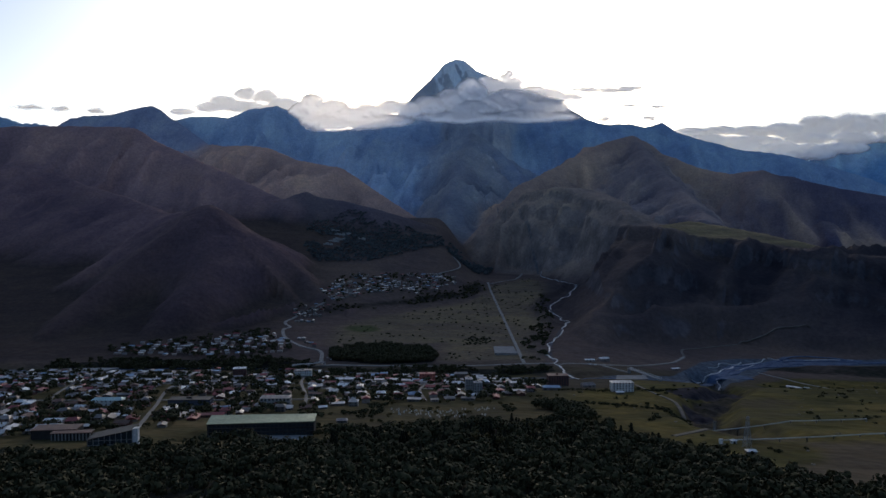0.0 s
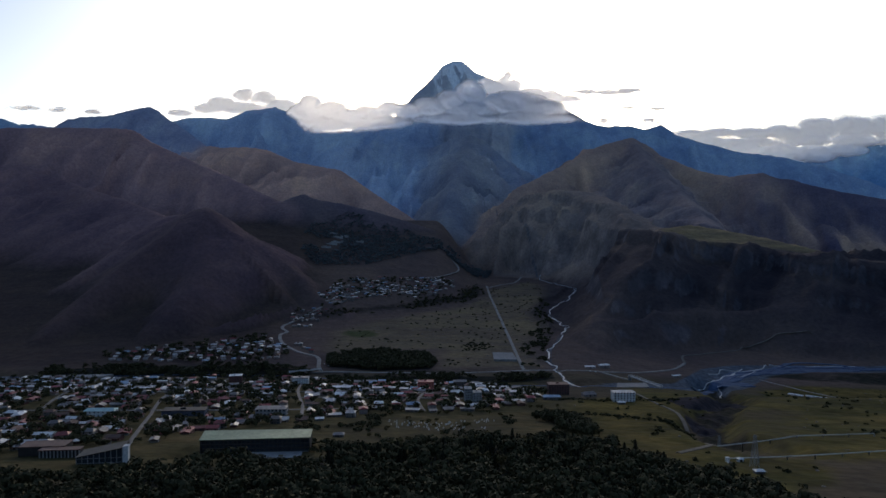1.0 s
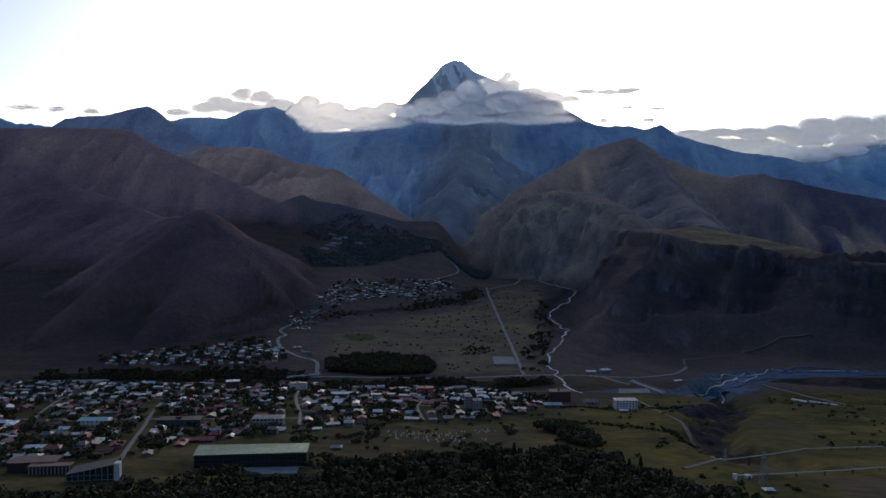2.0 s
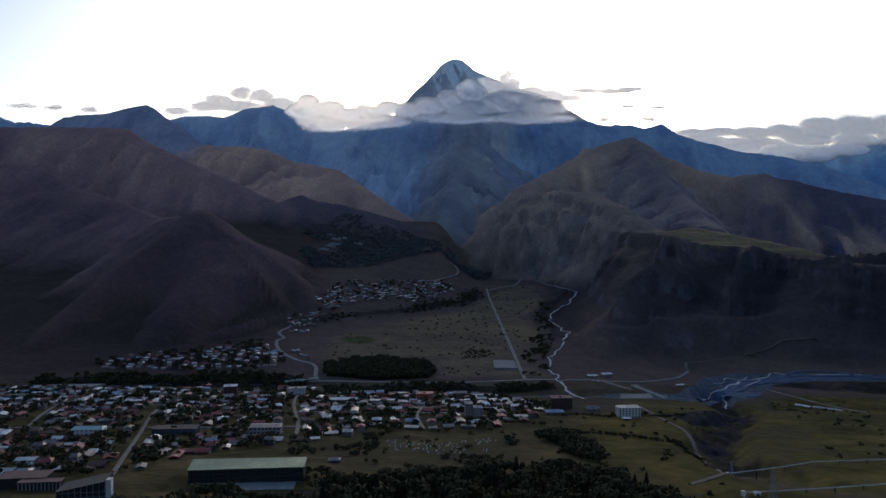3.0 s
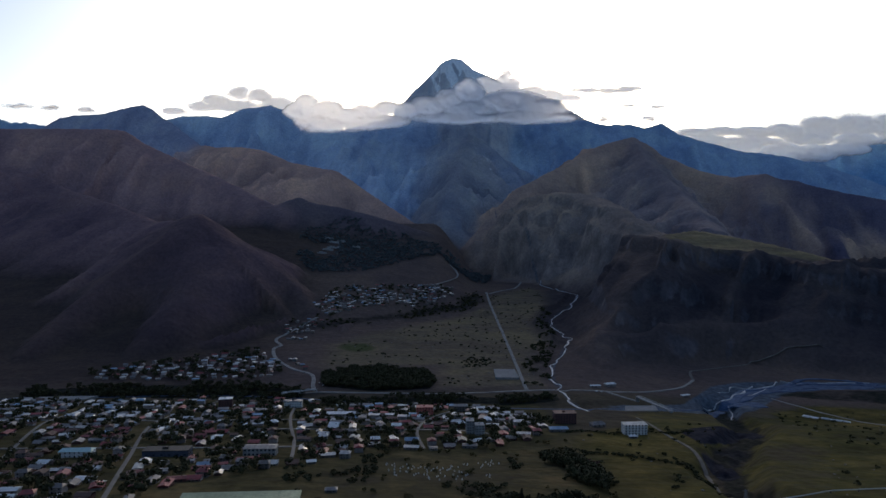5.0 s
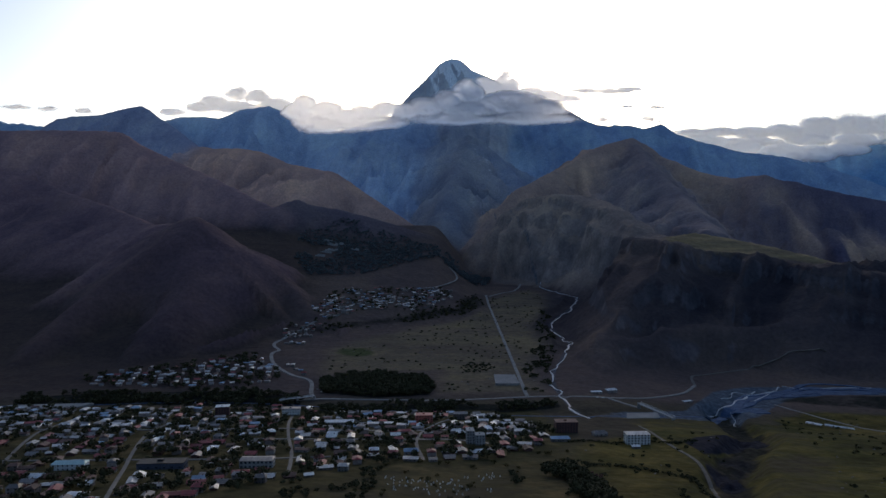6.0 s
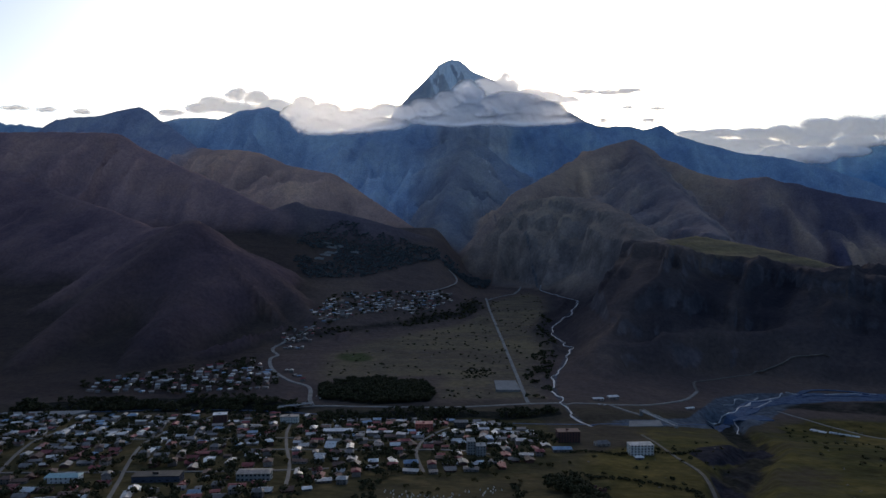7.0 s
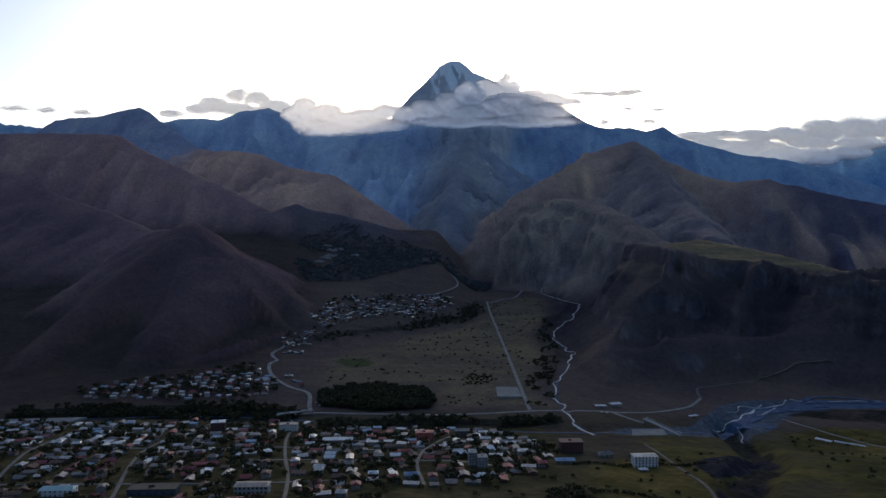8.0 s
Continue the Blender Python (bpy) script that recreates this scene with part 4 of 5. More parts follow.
def plots_in(corners, cell, keep, seed):
    """Jittered plots within a part of the plan: those built on and those left open."""
    rng = random.Random(seed)
    lanes = [[(*p, 0) for p in s] for s in STREETS]
    xs, ys = zip(*corners)
    c, s = math.cos(radians(12)), math.sin(radians(12))
    built, open_ = [], []
    for i in range(-50, 51):
        for j in range(-50, 51):
            u, v = (i + rng.uniform(-0.24, 0.24)) * cell[0], (j + rng.uniform(-0.24, 0.24)) * cell[1]
            x, y = sum(xs) / len(xs) + c * u - s * v, sum(ys) / len(ys) + s * u + c * v
            chance = rng.random()
            if x < -0.68 * y - 15 or not inside(np.array(x), np.array(y), corners) or any(math.hypot(x - a, y - b) < r + 6 for a, b, r in SPECIAL):
                continue
            if min(float(from_line(np.array([x]), np.array([y]), s)[0][0]) for s in lanes) < 9:
                continue
            (built if chance < keep else open_).append((x, y))
    return built, open_


TOWN_PLOTS, GARDENS = plots_in(TOWN, (19, 21.5), 0.84, 5)
BANK_PLOTS, YARDS = plots_in(LEFT_BANK, (16, 17), 0.62, 8)
TOWN_PLOTS.sort(key=lambda p: p[1])
rng = random.Random(31)
used = set()
for x, y in TOWN_PLOTS[:285]:
    left = rng.random() * sum(k[1] for k in KINDS)
    for n, (proto, share, _) in enumerate(KINDS):
        left -= share
        if left <= 0:
            break
    m = pose(x, y, level(x, y), 0, 0, rng.choice((0, 0, 0, 12, 90, 102)) + rng.uniform(-7, 7))
    if n in used:
        copy_thing(proto, m)
    else:
        proto.matrix_basis = m
        used.add(n)
for n, (proto, _, _) in enumerate(KINDS):
    if n not in used:
        stand(proto, *GARDENS.pop(7), 12)


def far_houses(name, label, spots, seed, turns, red, size=1.0, wall=PLASTER):
    """Houses too far off to pick apart, joined: walls and pitched roofs of several tones."""
    rng = random.Random(seed)
    bm = bmesh.new()
    heights = terrain(*np.array(spots).T)
    for (x, y), z in zip(spots, heights):
        w, d, h = size * rng.uniform(8.5, 15), size * rng.uniform(7, 9.5), rng.choice((3.2, 3.4, 5.8)) * size
        m = pose(x, y, float(z), 0, 0, rng.choice(turns) + rng.uniform(-9, 9))
        bm2 = bmesh.new()
        gable(bm2, w, d, h, rng.uniform(0.9, 1.7), hip=rng.choice((0, 0, 2)))
        tone = rng.choice((0, 0, 0, 1, 1, 1, 2, 3) + (5,) * red)
        for f in bm2.faces:
            f.material_index = tone
        walls = len(bm2.faces)
        box(bm2, -w / 2, w / 2, -d / 2, d / 2, -5, h)
        bm2.faces.ensure_lookup_table()
        for f in bm2.faces[walls:]:
            f.material_index = 4
        bm2.transform(m)
        piece = bpy.data.meshes.new("piece")
        bm2.to_mesh(piece)
        bm.from_mesh(piece)
        bpy.data.meshes.remove(piece)
        bm2.free()
    me = bpy.data.meshes.new(name)
    bm.to_mesh(me)
    bm.free()
    for m in (ZINC, GREY_TIN, RUST, BLUE_TIN, wall, RED_TIN):
        me.materials.append(m)
    return tagged(new(name, me), label, "houses", kind="stuff")


rng = random.Random(44)
VILLAGE_SPOTS = []
while len(VILLAGE_SPOTS) < 250:
    x, y = rng.uniform(-370, 70), rng.uniform(1640, 2200)
    if inside(np.array(x), np.array(y), UPPER_VILLAGE) and fractal(np.array(x / 48), np.array(y / 48), 3, 88) > -0.22 and all(math.hypot(x - a, y - b) > 8.5 for a, b in VILLAGE_SPOTS):
        VILLAGE_SPOTS.append((x, y))
ROADSIDE = [(-341 + 9 * k, 1619 + 4 * (k % 3)) for k in range(5)] + [(-300 + 11 * k, 1440 - 17 * k + 9 * (k % 2)) for k in range(5)] + [(-352 + 13 * k, 1688 + 7 * (k % 2)) for k in range(5)]
far_houses("village_houses", "crowded small stone houses with grey tin roofs", VILLAGE_SPOTS + ROADSIDE, 21, (0, 0, 40, 90, 25, 65), 1, 0.8, STONE)
far_houses("riverside_houses", "far town houses with grey and red tin roofs", TOWN_PLOTS[285:], 22, (0, 0, 0, 90, 12), 2)
far_houses("bank_houses", "scattered far houses with pale tin roofs", BANK_PLOTS, 23, (0, 0, 0, 90, 25), 1, 0.78)
# ---- trees ----
def quads_mesh(name, verts, quads, material_):
    me = bpy.data.meshes.new(name)
    me.vertices.add(len(verts))
    me.vertices.foreach_set("co", np.asarray(verts, np.float32).ravel())
    me.loops.add(len(quads) * 4)
    me.loops.foreach_set("vertex_index", np.asarray(quads, np.int32).ravel())
    me.polygons.add(len(quads))
    me.polygons.foreach_set("loop_start", np.arange(0, len(quads) * 4, 4, dtype=np.int32))
    me.update(calc_edges=True)
    me.materials.append(material_)
    return me


def crown(rng, tall, wide, clumps, size, conifer=False):
    """Many small bent leaf sprays, in lobes with gaps between them. Each spray is two quads."""
    n = clumps
    if conifer:
        h = rng.uniform(0.12, 1.0, n) ** 0.8
        a = rng.uniform(0, 2 * np.pi, n)
        r = wide * (1.04 - h) * (0.45 + 0.55 * np.sqrt(rng.uniform(0, 1, n)))
        c = np.stack([r * np.cos(a), r * np.sin(a), tall * h], -1)
        out = np.stack([np.cos(a), np.sin(a), -0.35 + 0 * a], -1)
    else:
        lobes = np.stack([*(rng.uniform(-0.5, 0.5, (2, 7)) * wide), rng.uniform(0.42, 0.86, 7) * tall], -1)
        lobes[0] = (0, 0, 0.78 * tall)
        pick = rng.integers(0, 7, n)
        out = rng.normal(size=(n, 3))
        out /= np.linalg.norm(out, axis=1)[:, None]
        c = lobes[pick] + out * (np.array([0.42, 0.42, 0.20 * tall / wide]) * wide) * rng.uniform(0.55, 1.0, (n, 1))
    out /= np.linalg.norm(out, axis=1)[:, None]
    side = np.cross(out, rng.normal(size=(n, 3)))
    side /= np.linalg.norm(side, axis=1)[:, None]
    up = np.cross(side, out)
    s = size * rng.uniform(0.6, 1.3, (n, 1))
    p = [c - s * side - 0.6 * s * up, c - 0.9 * s * up + 0.35 * s * out, c + s * side - 0.5 * s * up, c + 0.8 * s * side + 0.7 * s * up - 0.3 * s * out, c + 0.9 * s * up + 0.3 * s * out, c - 0.8 * s * side + 0.6 * s * up - 0.3 * s * out]
    verts = np.stack(p, 1).reshape(-1, 3)
    base = np.arange(n)[:, None] * 6
    quads = np.concatenate([base + [0, 1, 4, 5], base + [1, 2, 3, 4]])
    return verts, quads


def wood(rng, tall, wide, limbs):
    """A tapered trunk with limbs."""
    verts, quads = [], []

    def pole(a, b, r0, r1):
        a, b = np.array(a, float), np.array(b, float)
        d = (b - a) / np.linalg.norm(b - a)
        u = np.cross(d, (0.3, 0.9, 0.1))
        u /= np.linalg.norm(u)
        v = np.cross(d, u)
        k = len(verts)
        for q, r in ((a, r0), (b, r1)):
            for i in range(6):
                verts.append(q + r * (u * math.cos(i * math.pi / 3) + v * math.sin(i * math.pi / 3)))
        quads.extend([(k + i, k + (i + 1) % 6, k + 6 + (i + 1) % 6, k + 6 + i) for i in range(6)])

    pole((0, 0, -1), (0, 0, 0.45 * tall), 0.03 * tall, 0.02 * tall)
    pole((0, 0, 0.45 * tall), (0.02 * tall, 0, 0.93 * tall), 0.02 * tall, 0.005 * tall)
    for k in range(limbs):
        a = k * 2.4 + rng.uniform(-0.4, 0.4)
        z = tall * (0.3 + 0.5 * k / max(1, limbs))
        pole((0, 0, z), (0.4 * wide * math.cos(a), 0.4 * wide * math.sin(a), z + 0.16 * tall), 0.011 * tall, 0.004 * tall)
    return np.array(verts), np.array(quads)


def tree(name, label, seed, tall, wide, clumps, size, leaves, conifer=False):
    g = np.random.default_rng(seed)
    top = tagged(new(name), label, "tree", "hillside trees")
    part("trunk", quads_mesh("trunk", *wood(g, tall, wide, 0 if conifer else 6), BARK), None, top)
    part("crown", quads_mesh("crown", *crown(g, tall, wide, clumps, size, conifer), leaves), None, top)
    return top


def scatter(corners, count, seed, gap=3.0, test=None):
    g = np.random.default_rng(seed)
    xs, ys = np.array(corners).T
    x, y = g.uniform(xs.min(), xs.max(), count * 12), g.uniform(ys.min(), ys.max(), count * 12)
    ok = inside(x, y, corners) & (np.abs(x) < 0.70 * y + 30)
    if test is not None:
        ok &= test(x, y)
    x, y = x[ok], y[ok]
    taken, out = set(), []
    for a, b in zip(x, y):
        key = (int(a // gap), int(b // gap))
        if key not in taken:
            taken.add(key)
            out.append((a, b))
        if len(out) >= count:
            break
    return out


def woods(name, label, spots, seed, tall, wide, clumps, size, leaves, conifer=False, category="trees"):
    """Trees that nobody could count, joined: trunk and leaf sprays of several forms."""
    g = np.random.default_rng(seed)
    forms = []
    for k in range(5):
        w, c = wood(g, 1.0, wide / tall, 2), crown(g, 1.0, wide / tall, clumps, size / tall, conifer)
        forms.append((np.concatenate([w[0], c[0]]), np.concatenate([w[1], c[1] + len(w[0])])))
    heights = terrain(*np.array(spots).T)
    verts, quads, total = [], [], 0
    for (x, y), z in zip(spots, heights):
        v, q = forms[g.integers(5)]
        a, s = g.uniform(0, 6.28), tall * g.uniform(0.62, 1.25)
        turned = np.column_stack([v[:, 0] * math.cos(a) - v[:, 1] * math.sin(a), v[:, 0] * math.sin(a) + v[:, 1] * math.cos(a), v[:, 2]])
        verts.append(turned * s + (x, y, z))
        quads.append(q + total)
        total += len(v)
    return tagged(new(name, quads_mesh(name, np.concatenate(verts), np.concatenate(quads), leaves)), label, category, kind="stuff")


NEAR = scatter(NEAR_WOOD, 1500, 61, 5.5, lambda x, y: (y > 285) & ~((np.abs(x + 140) < 56) & (y > 497)) & ~((np.abs(x + 112) < 34) & (y > 466)) & (from_line(x, y, [(-122, 300, 0), (-107, 355, 0), (-88, 392, 0)])[0] > 9))
NEAR.sort(key=lambda p: -p[1] + 14 * math.sin(p[0] / 9))
PROTOS = [tree("tree", "dark broad-leaved tree in the hillside wood", 71, 11, 8.5, 210, 0.75, LEAF), tree("tree", "dark broad-leaved tree in the hillside wood", 72, 9, 8, 190, 0.7, LEAF),
          tree("tree", "tall dark pine in the hillside wood", 73, 14, 4.2, 240, 0.75, NEEDLE, True), tree("tree", "slim dark pine in the hillside wood", 74, 11, 3.6, 200, 0.7, NEEDLE, True),
          tree("tree", "yellowing broad-leaved tree at the wood's edge", 75, 8, 7, 170, 0.65, AUTUMN)]
rng = random.Random(81)
edge_z = terrain(*np.array(NEAR[:260]).T)
for k, ((x, y), z) in enumerate(zip(NEAR[:260], edge_z)):
    n = rng.choice((0, 0, 1, 1, 2, 2, 2, 3, 3, 4))
    s = rng.uniform(0.75, 1.25)
    m = pose(x, y, float(z), 0, 0, rng.uniform(0, 360)) @ Matrix.Diagonal((s, s, s * rng.uniform(0.9, 1.1), 1))
    if k < 5:
        PROTOS[k].matrix_basis = m
    else:
        copy_thing(PROTOS[n], m)
woods("hillside_wood", "dense dark mixed wood on the near hillside", NEAR[260:], 91, 10.5, 6.5, 70, 0.95, LEAF)
woods("plantation", "dense dark green plantation on the river plain", scatter(GROVE, 620, 62, 4.2), 92, 9.5, 6.4, 80, 0.95, LEAF)
woods("bank_wood", "dark trees lining the river bank", scatter(BANK_WOOD, 420, 63, 4.5, lambda x, y: fractal(x / 45, y / 30, 3, 22) > -0.12 - 0.25 * ease(x, -480, -340)) + scatter(BANK_WOOD_EAST, 190, 64, 5, lambda x, y: fractal(x / 40, y / 40, 3, 23) > -0.1), 93, 8.5, 6.5, 60, 1.0, LEAF)
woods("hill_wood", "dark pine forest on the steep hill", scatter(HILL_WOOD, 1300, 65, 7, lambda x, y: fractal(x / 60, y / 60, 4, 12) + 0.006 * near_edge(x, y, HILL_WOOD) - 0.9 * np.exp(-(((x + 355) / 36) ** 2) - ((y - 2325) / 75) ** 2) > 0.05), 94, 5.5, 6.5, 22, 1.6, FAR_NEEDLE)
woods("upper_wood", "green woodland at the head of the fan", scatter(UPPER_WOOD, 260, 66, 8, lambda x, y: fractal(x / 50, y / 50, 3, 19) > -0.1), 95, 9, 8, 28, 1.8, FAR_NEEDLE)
woods("scrub", "dark scrub on the terrace scarp", scatter(SCARP_WOOD, 170, 67, 6, lambda x, y: fractal(x / 50, y / 50, 3, 13) > -0.15) + scatter(STREAM_SCRUB, 170, 68, 6, lambda x, y: fractal(x / 40, y / 40, 3, 14) > -0.1), 96, 4.5, 5.5, 24, 1.3, LEAF, category="bushes")
TOWN_TREES = [(x + dx, y + dy) for n, (x, y) in enumerate(GARDENS + YARDS) for dx, dy in ((-4, 3), (4, -4), (1, 6))] + scatter(TOWN, 1000, 69, 6)
LANES = [[(*p, 0) for p in s] for s in STREETS]
TOWN_TREES = TOWN_TREES + scatter(UPPER_VILLAGE, 150, 83, 8)
CLEAR = np.min([from_line(*np.array(TOWN_TREES).T, s)[0] for s in LANES], 0) > 6
TOWN_TREES = [p for p, free in zip(TOWN_TREES, CLEAR) if free and all(math.hypot(p[0] - a, p[1] - b) > r for a, b, r in SPECIAL)]
woods("garden_trees", "dark fruit trees in the town gardens", TOWN_TREES, 97, 7.5, 6.5, 40, 1.1, LEAF)
woods("knoll_trees", "dense dark tree clump on a grassy knoll", scatter([(95, 735), (118, 760), (138, 735), (132, 690), (140, 640), (128, 600), (112, 640), (112, 700)], 95, 70, 4), 98, 9.5, 7.5, 110, 0.9, LEAF)
woods("meadow_bushes", "scattered bushes on the meadow", scatter(MEADOW, 170, 73, 7, lambda x, y: (fractal(x / 60, y / 60, 3, 15) > -0.02) & ((y < 630) | (x > 66) | (x < -62))), 99, 3.6, 4.6, 44, 0.8, LEAF, category="bushes")
HEDGES = [(150 + 78 * u + 2 * math.sin(40 * u), 775 - 60 * u * u) for u in np.linspace(0, 1, 26)] + [(228 + 6 * math.sin(9 * u), 715 - 110 * u) for u in np.linspace(0, 1, 34)] + [(150 + 150 * u, 880 + 8 * math.sin(14 * u)) for u in np.linspace(0, 1, 40)]
woods("hedge", "low dark hedges between the pastures", HEDGES, 100, 2.6, 4.2, 36, 0.8, LEAF, category="hedges")
woods("plain_bushes", "small dark bushes over the dry plain", scatter(PLAIN, 230, 75, 8, lambda x, y: (fractal(x / 80, y / 80, 3, 16) > -0.05) & ((np.abs(x - 120) > 28) | (np.abs(y - 1338) > 42))) + scatter(PASTURE, 160, 76, 10) + scatter([(40, 1380), (100, 1400), (100, 1450), (50, 1460)], 60, 77, 4), 101, 2.1, 3.6, 22, 0.9, LEAF, category="bushes")
woods("autumn_bushes", "yellowing bushes among the meadow grass", scatter(MEADOW, 60, 78, 6) + scatter(TOWN, 60, 79, 12), 102, 3.4, 4.0, 44, 0.7, AUTUMN, category="bushes")
# ---- pipelines, pylons, bridges, graves ----
def tube(a, b, r, sides=10):
    bm = bmesh.new()
    a, b = Vector(a), Vector(b)
    turn = (b - a).to_track_quat("Z", "Y").to_matrix().to_4x4()
    bmesh.ops.create_cone(bm, cap_ends=True, segments=sides, radius1=r, radius2=r, depth=(b - a).length, matrix=Matrix.Translation((a + b) / 2) @ turn)
    return bm


def bar(bm, a, b, r):
    a, b = Vector(a), Vector(b)
    turn = (b - a).to_track_quat("Z", "Y").to_matrix().to_4x4()
    bmesh.ops.create_cone(bm, cap_ends=True, segments=4, radius1=r, radius2=r, depth=(b - a).length, matrix=Matrix.Translation((a + b) / 2) @ turn)


def pipeline(label, spots, r, drop=True):
    top = tagged(new("pipeline"), label, "pipeline", "pasture pipelines")
    way = []
    for (x0, y0), (x1, y1) in zip(spots, spots[1:]):
        count = max(2, int(math.hypot(x1 - x0, y1 - y0) / 22))
        way += [(x0 + (x1 - x0) * k / count, y0 + (y1 - y0) * k / count) for k in range(count)]
    way.append(spots[-1])
    heights = [level(x, y) for x, y in way]
    for _ in range(3):
        heights = [max(h, (a + b) / 2) for a, h, b in zip([heights[0]] + heights, heights, heights[1:] + [heights[-1]])]
    points = [Vector((x, y, h + 2.2)) for (x, y), h in zip(way, heights)]
    for a, b in zip(points, points[1:]):
        part("pipe", tube(a, b, r), PIPE, top)
        count = max(1, int((b - a).length / 24))
        for k in range(count + 1):
            p = a.lerp(b, k / count)
            foot = level(p.x, p.y) - 1
            if p.z - foot < 20:
                part("support", boxed((p.x - 0.35, p.x + 0.35, p.y - 0.35, p.y + 0.35, foot, p.z - r * 0.6)), CONCRETE, top)
    if drop:
        a, d = points[0], (points[0] - points[1]).normalized()
        part("elbow", tube(a, a + Vector((-2, -7, -2.3)), r), PIPE, top)
        part("valve_box", boxed((a.x - 1.2, a.x + 1.2, a.y - 1.0, a.y + 1.0, a.z - 3.5, a.z + 1.0)), WHITEWASH, top)
    return top


pipeline("grey pipeline on concrete supports across the gully", [(228, 586), (303, 599), (376, 610)], 0.4)
pipeline("grey pipeline on concrete supports beside the pylon", [(200, 494), (224, 498), (339, 526), (400, 541)], 0.4)


def pylon(label, x, y, h, w):
    """A lattice tower: four legs, rings of braces and two crossarms."""
    top = tagged(new("pylon"), label, "pylon", "power pylons")
    corner = lambda i, u: Vector(((-1, 1, 1, -1)[i] * w / 2 * (1 - 0.78 * u), (-1, -1, 1, 1)[i] * w / 2 * (1 - 0.78 * u), h * u))
    for i in range(4):
        bm = bmesh.new()
        bar(bm, corner(i, -0.05), corner(i, 1), 0.14)
        part("leg", bm, STEEL, top)
    for k in range(6):
        bm = bmesh.new()
        for i in range(4):
            j = (i + 1) % 4
            bar(bm, corner(i, k / 6), corner(j, (k + 1) / 6), 0.07)
            bar(bm, corner(j, k / 6), corner(i, (k + 1) / 6), 0.07)
            bar(bm, corner(i, (k + 1) / 6), corner(j, (k + 1) / 6), 0.07)
        part("brace", bm, STEEL, top)
    for u in (0.82, 0.95):
        bm = bmesh.new()
        bar(bm, (-2.6, 0, h * u), (2.6, 0, h * u), 0.1)
        part("crossarm", bm, STEEL, top)
    return stand(top, x, y, 20)


pylon("tall grey lattice pylon between the pipelines", 211, 476, 22, 4.4)
pylon("smaller grey lattice pylon beside the gully", 240, 607, 14, 3.0)


def truss_bridge(label, a, b, z, wide, high):
    """A river bridge: deck, kerbs, side trusses and abutments."""
    top = tagged(new("bridge"), label, "bridge")
    size = math.hypot(b[0] - a[0], b[1] - a[1])
    part("deck", boxed((0, size, -wide / 2, wide / 2, -0.6, 0)), CONCRETE, top)
    for s in (-1, 1):
        y = s * (wide / 2 - 0.15)
        part("kerb", boxed((0, size, y - 0.15, y + 0.15, 0.003, 0.3)), CONCRETE, top)
        bm = bmesh.new()
        n = max(4, int(size / 5))
        bar(bm, (0, y, high), (size, y, high), 0.18)
        for k in range(n + 1):
            bar(bm, (size * k / n, y, -0.4), (size * k / n, y, high), 0.14)
            if k < n:
                bar(bm, (size * k / n, y, 0), (size * (k + 1) / n, y, high), 0.1)
        part("truss", bm, WHITE_TIN, top)
    for x in (0, size / 2, size):
        part("pier", boxed((x - 1, x + 1, -wide / 2 + 0.4, wide / 2 - 0.4, -9, -0.603)), CONCRETE, top)
    top.matrix_basis = pose(a[0], a[1], z, 0, 0, math.degrees(math.atan2(b[1] - a[1], b[0] - a[0])))
    SPECIAL.append((a[0], a[1], 5))
    return top


for x, y, turn, w, d in ((590, 1159, -48, 22, 7), (612, 1143, -42, 24, 3.5), (626, 1131, -40, 20, 3)):
    block("greenhouse", "low white plastic greenhouse beside the river track", "greenhouse", x, y, turn, w, d, 1.6, 1, 4, WHITE_TIN, WHITE_TIN, 0.8, 1, (1.6, 0.8))
truss_bridge("pale steel bridge over the river flat", (318, 1178), (346, 1098), 4.0, 6, 2.4)
truss_bridge("low concrete road bridge below the town", (-262, 1200), (-211, 1226), 4.5, 7, 1.1)

GRAVES = scatter([(-58, 731), (5, 712), (61, 752), (57, 690), (53, 669), (4, 635), (-41, 648)], 80, 120, 5.5, lambda x, y: fractal(x / 30, y / 30, 2, 18) > -0.35)
stone_bm = boxed((-0.45, 0.45, -0.14, 0.14, 0.25, 1.25))
bmesh.ops.bevel(stone_bm, geom=[e for e in stone_bm.edges if abs(e.verts[0].co.y - e.verts[1].co.y) > 0.2 and e.verts[0].co.z > 1.0], offset=0.2, segments=2, affect="EDGES")
grave = tagged(new("grave"), "pale headstone and slab in the hillside graveyard", "grave", "graveyard graves")
part("headstone", stone_bm, WHITEWASH, grave)
part("slab", boxed((-0.7, 0.7, -2.4, 0.2, -0.6, 0.28)), CONCRETE, grave)
for k, ((x, y), z) in enumerate(zip(GRAVES, terrain(*np.array(GRAVES).T))):
    m = pose(x, y, float(z), 0, 0, rng.uniform(-15, 15))
    if k:
        copy_thing(grave, m)
    else:
        grave.matrix_basis = m


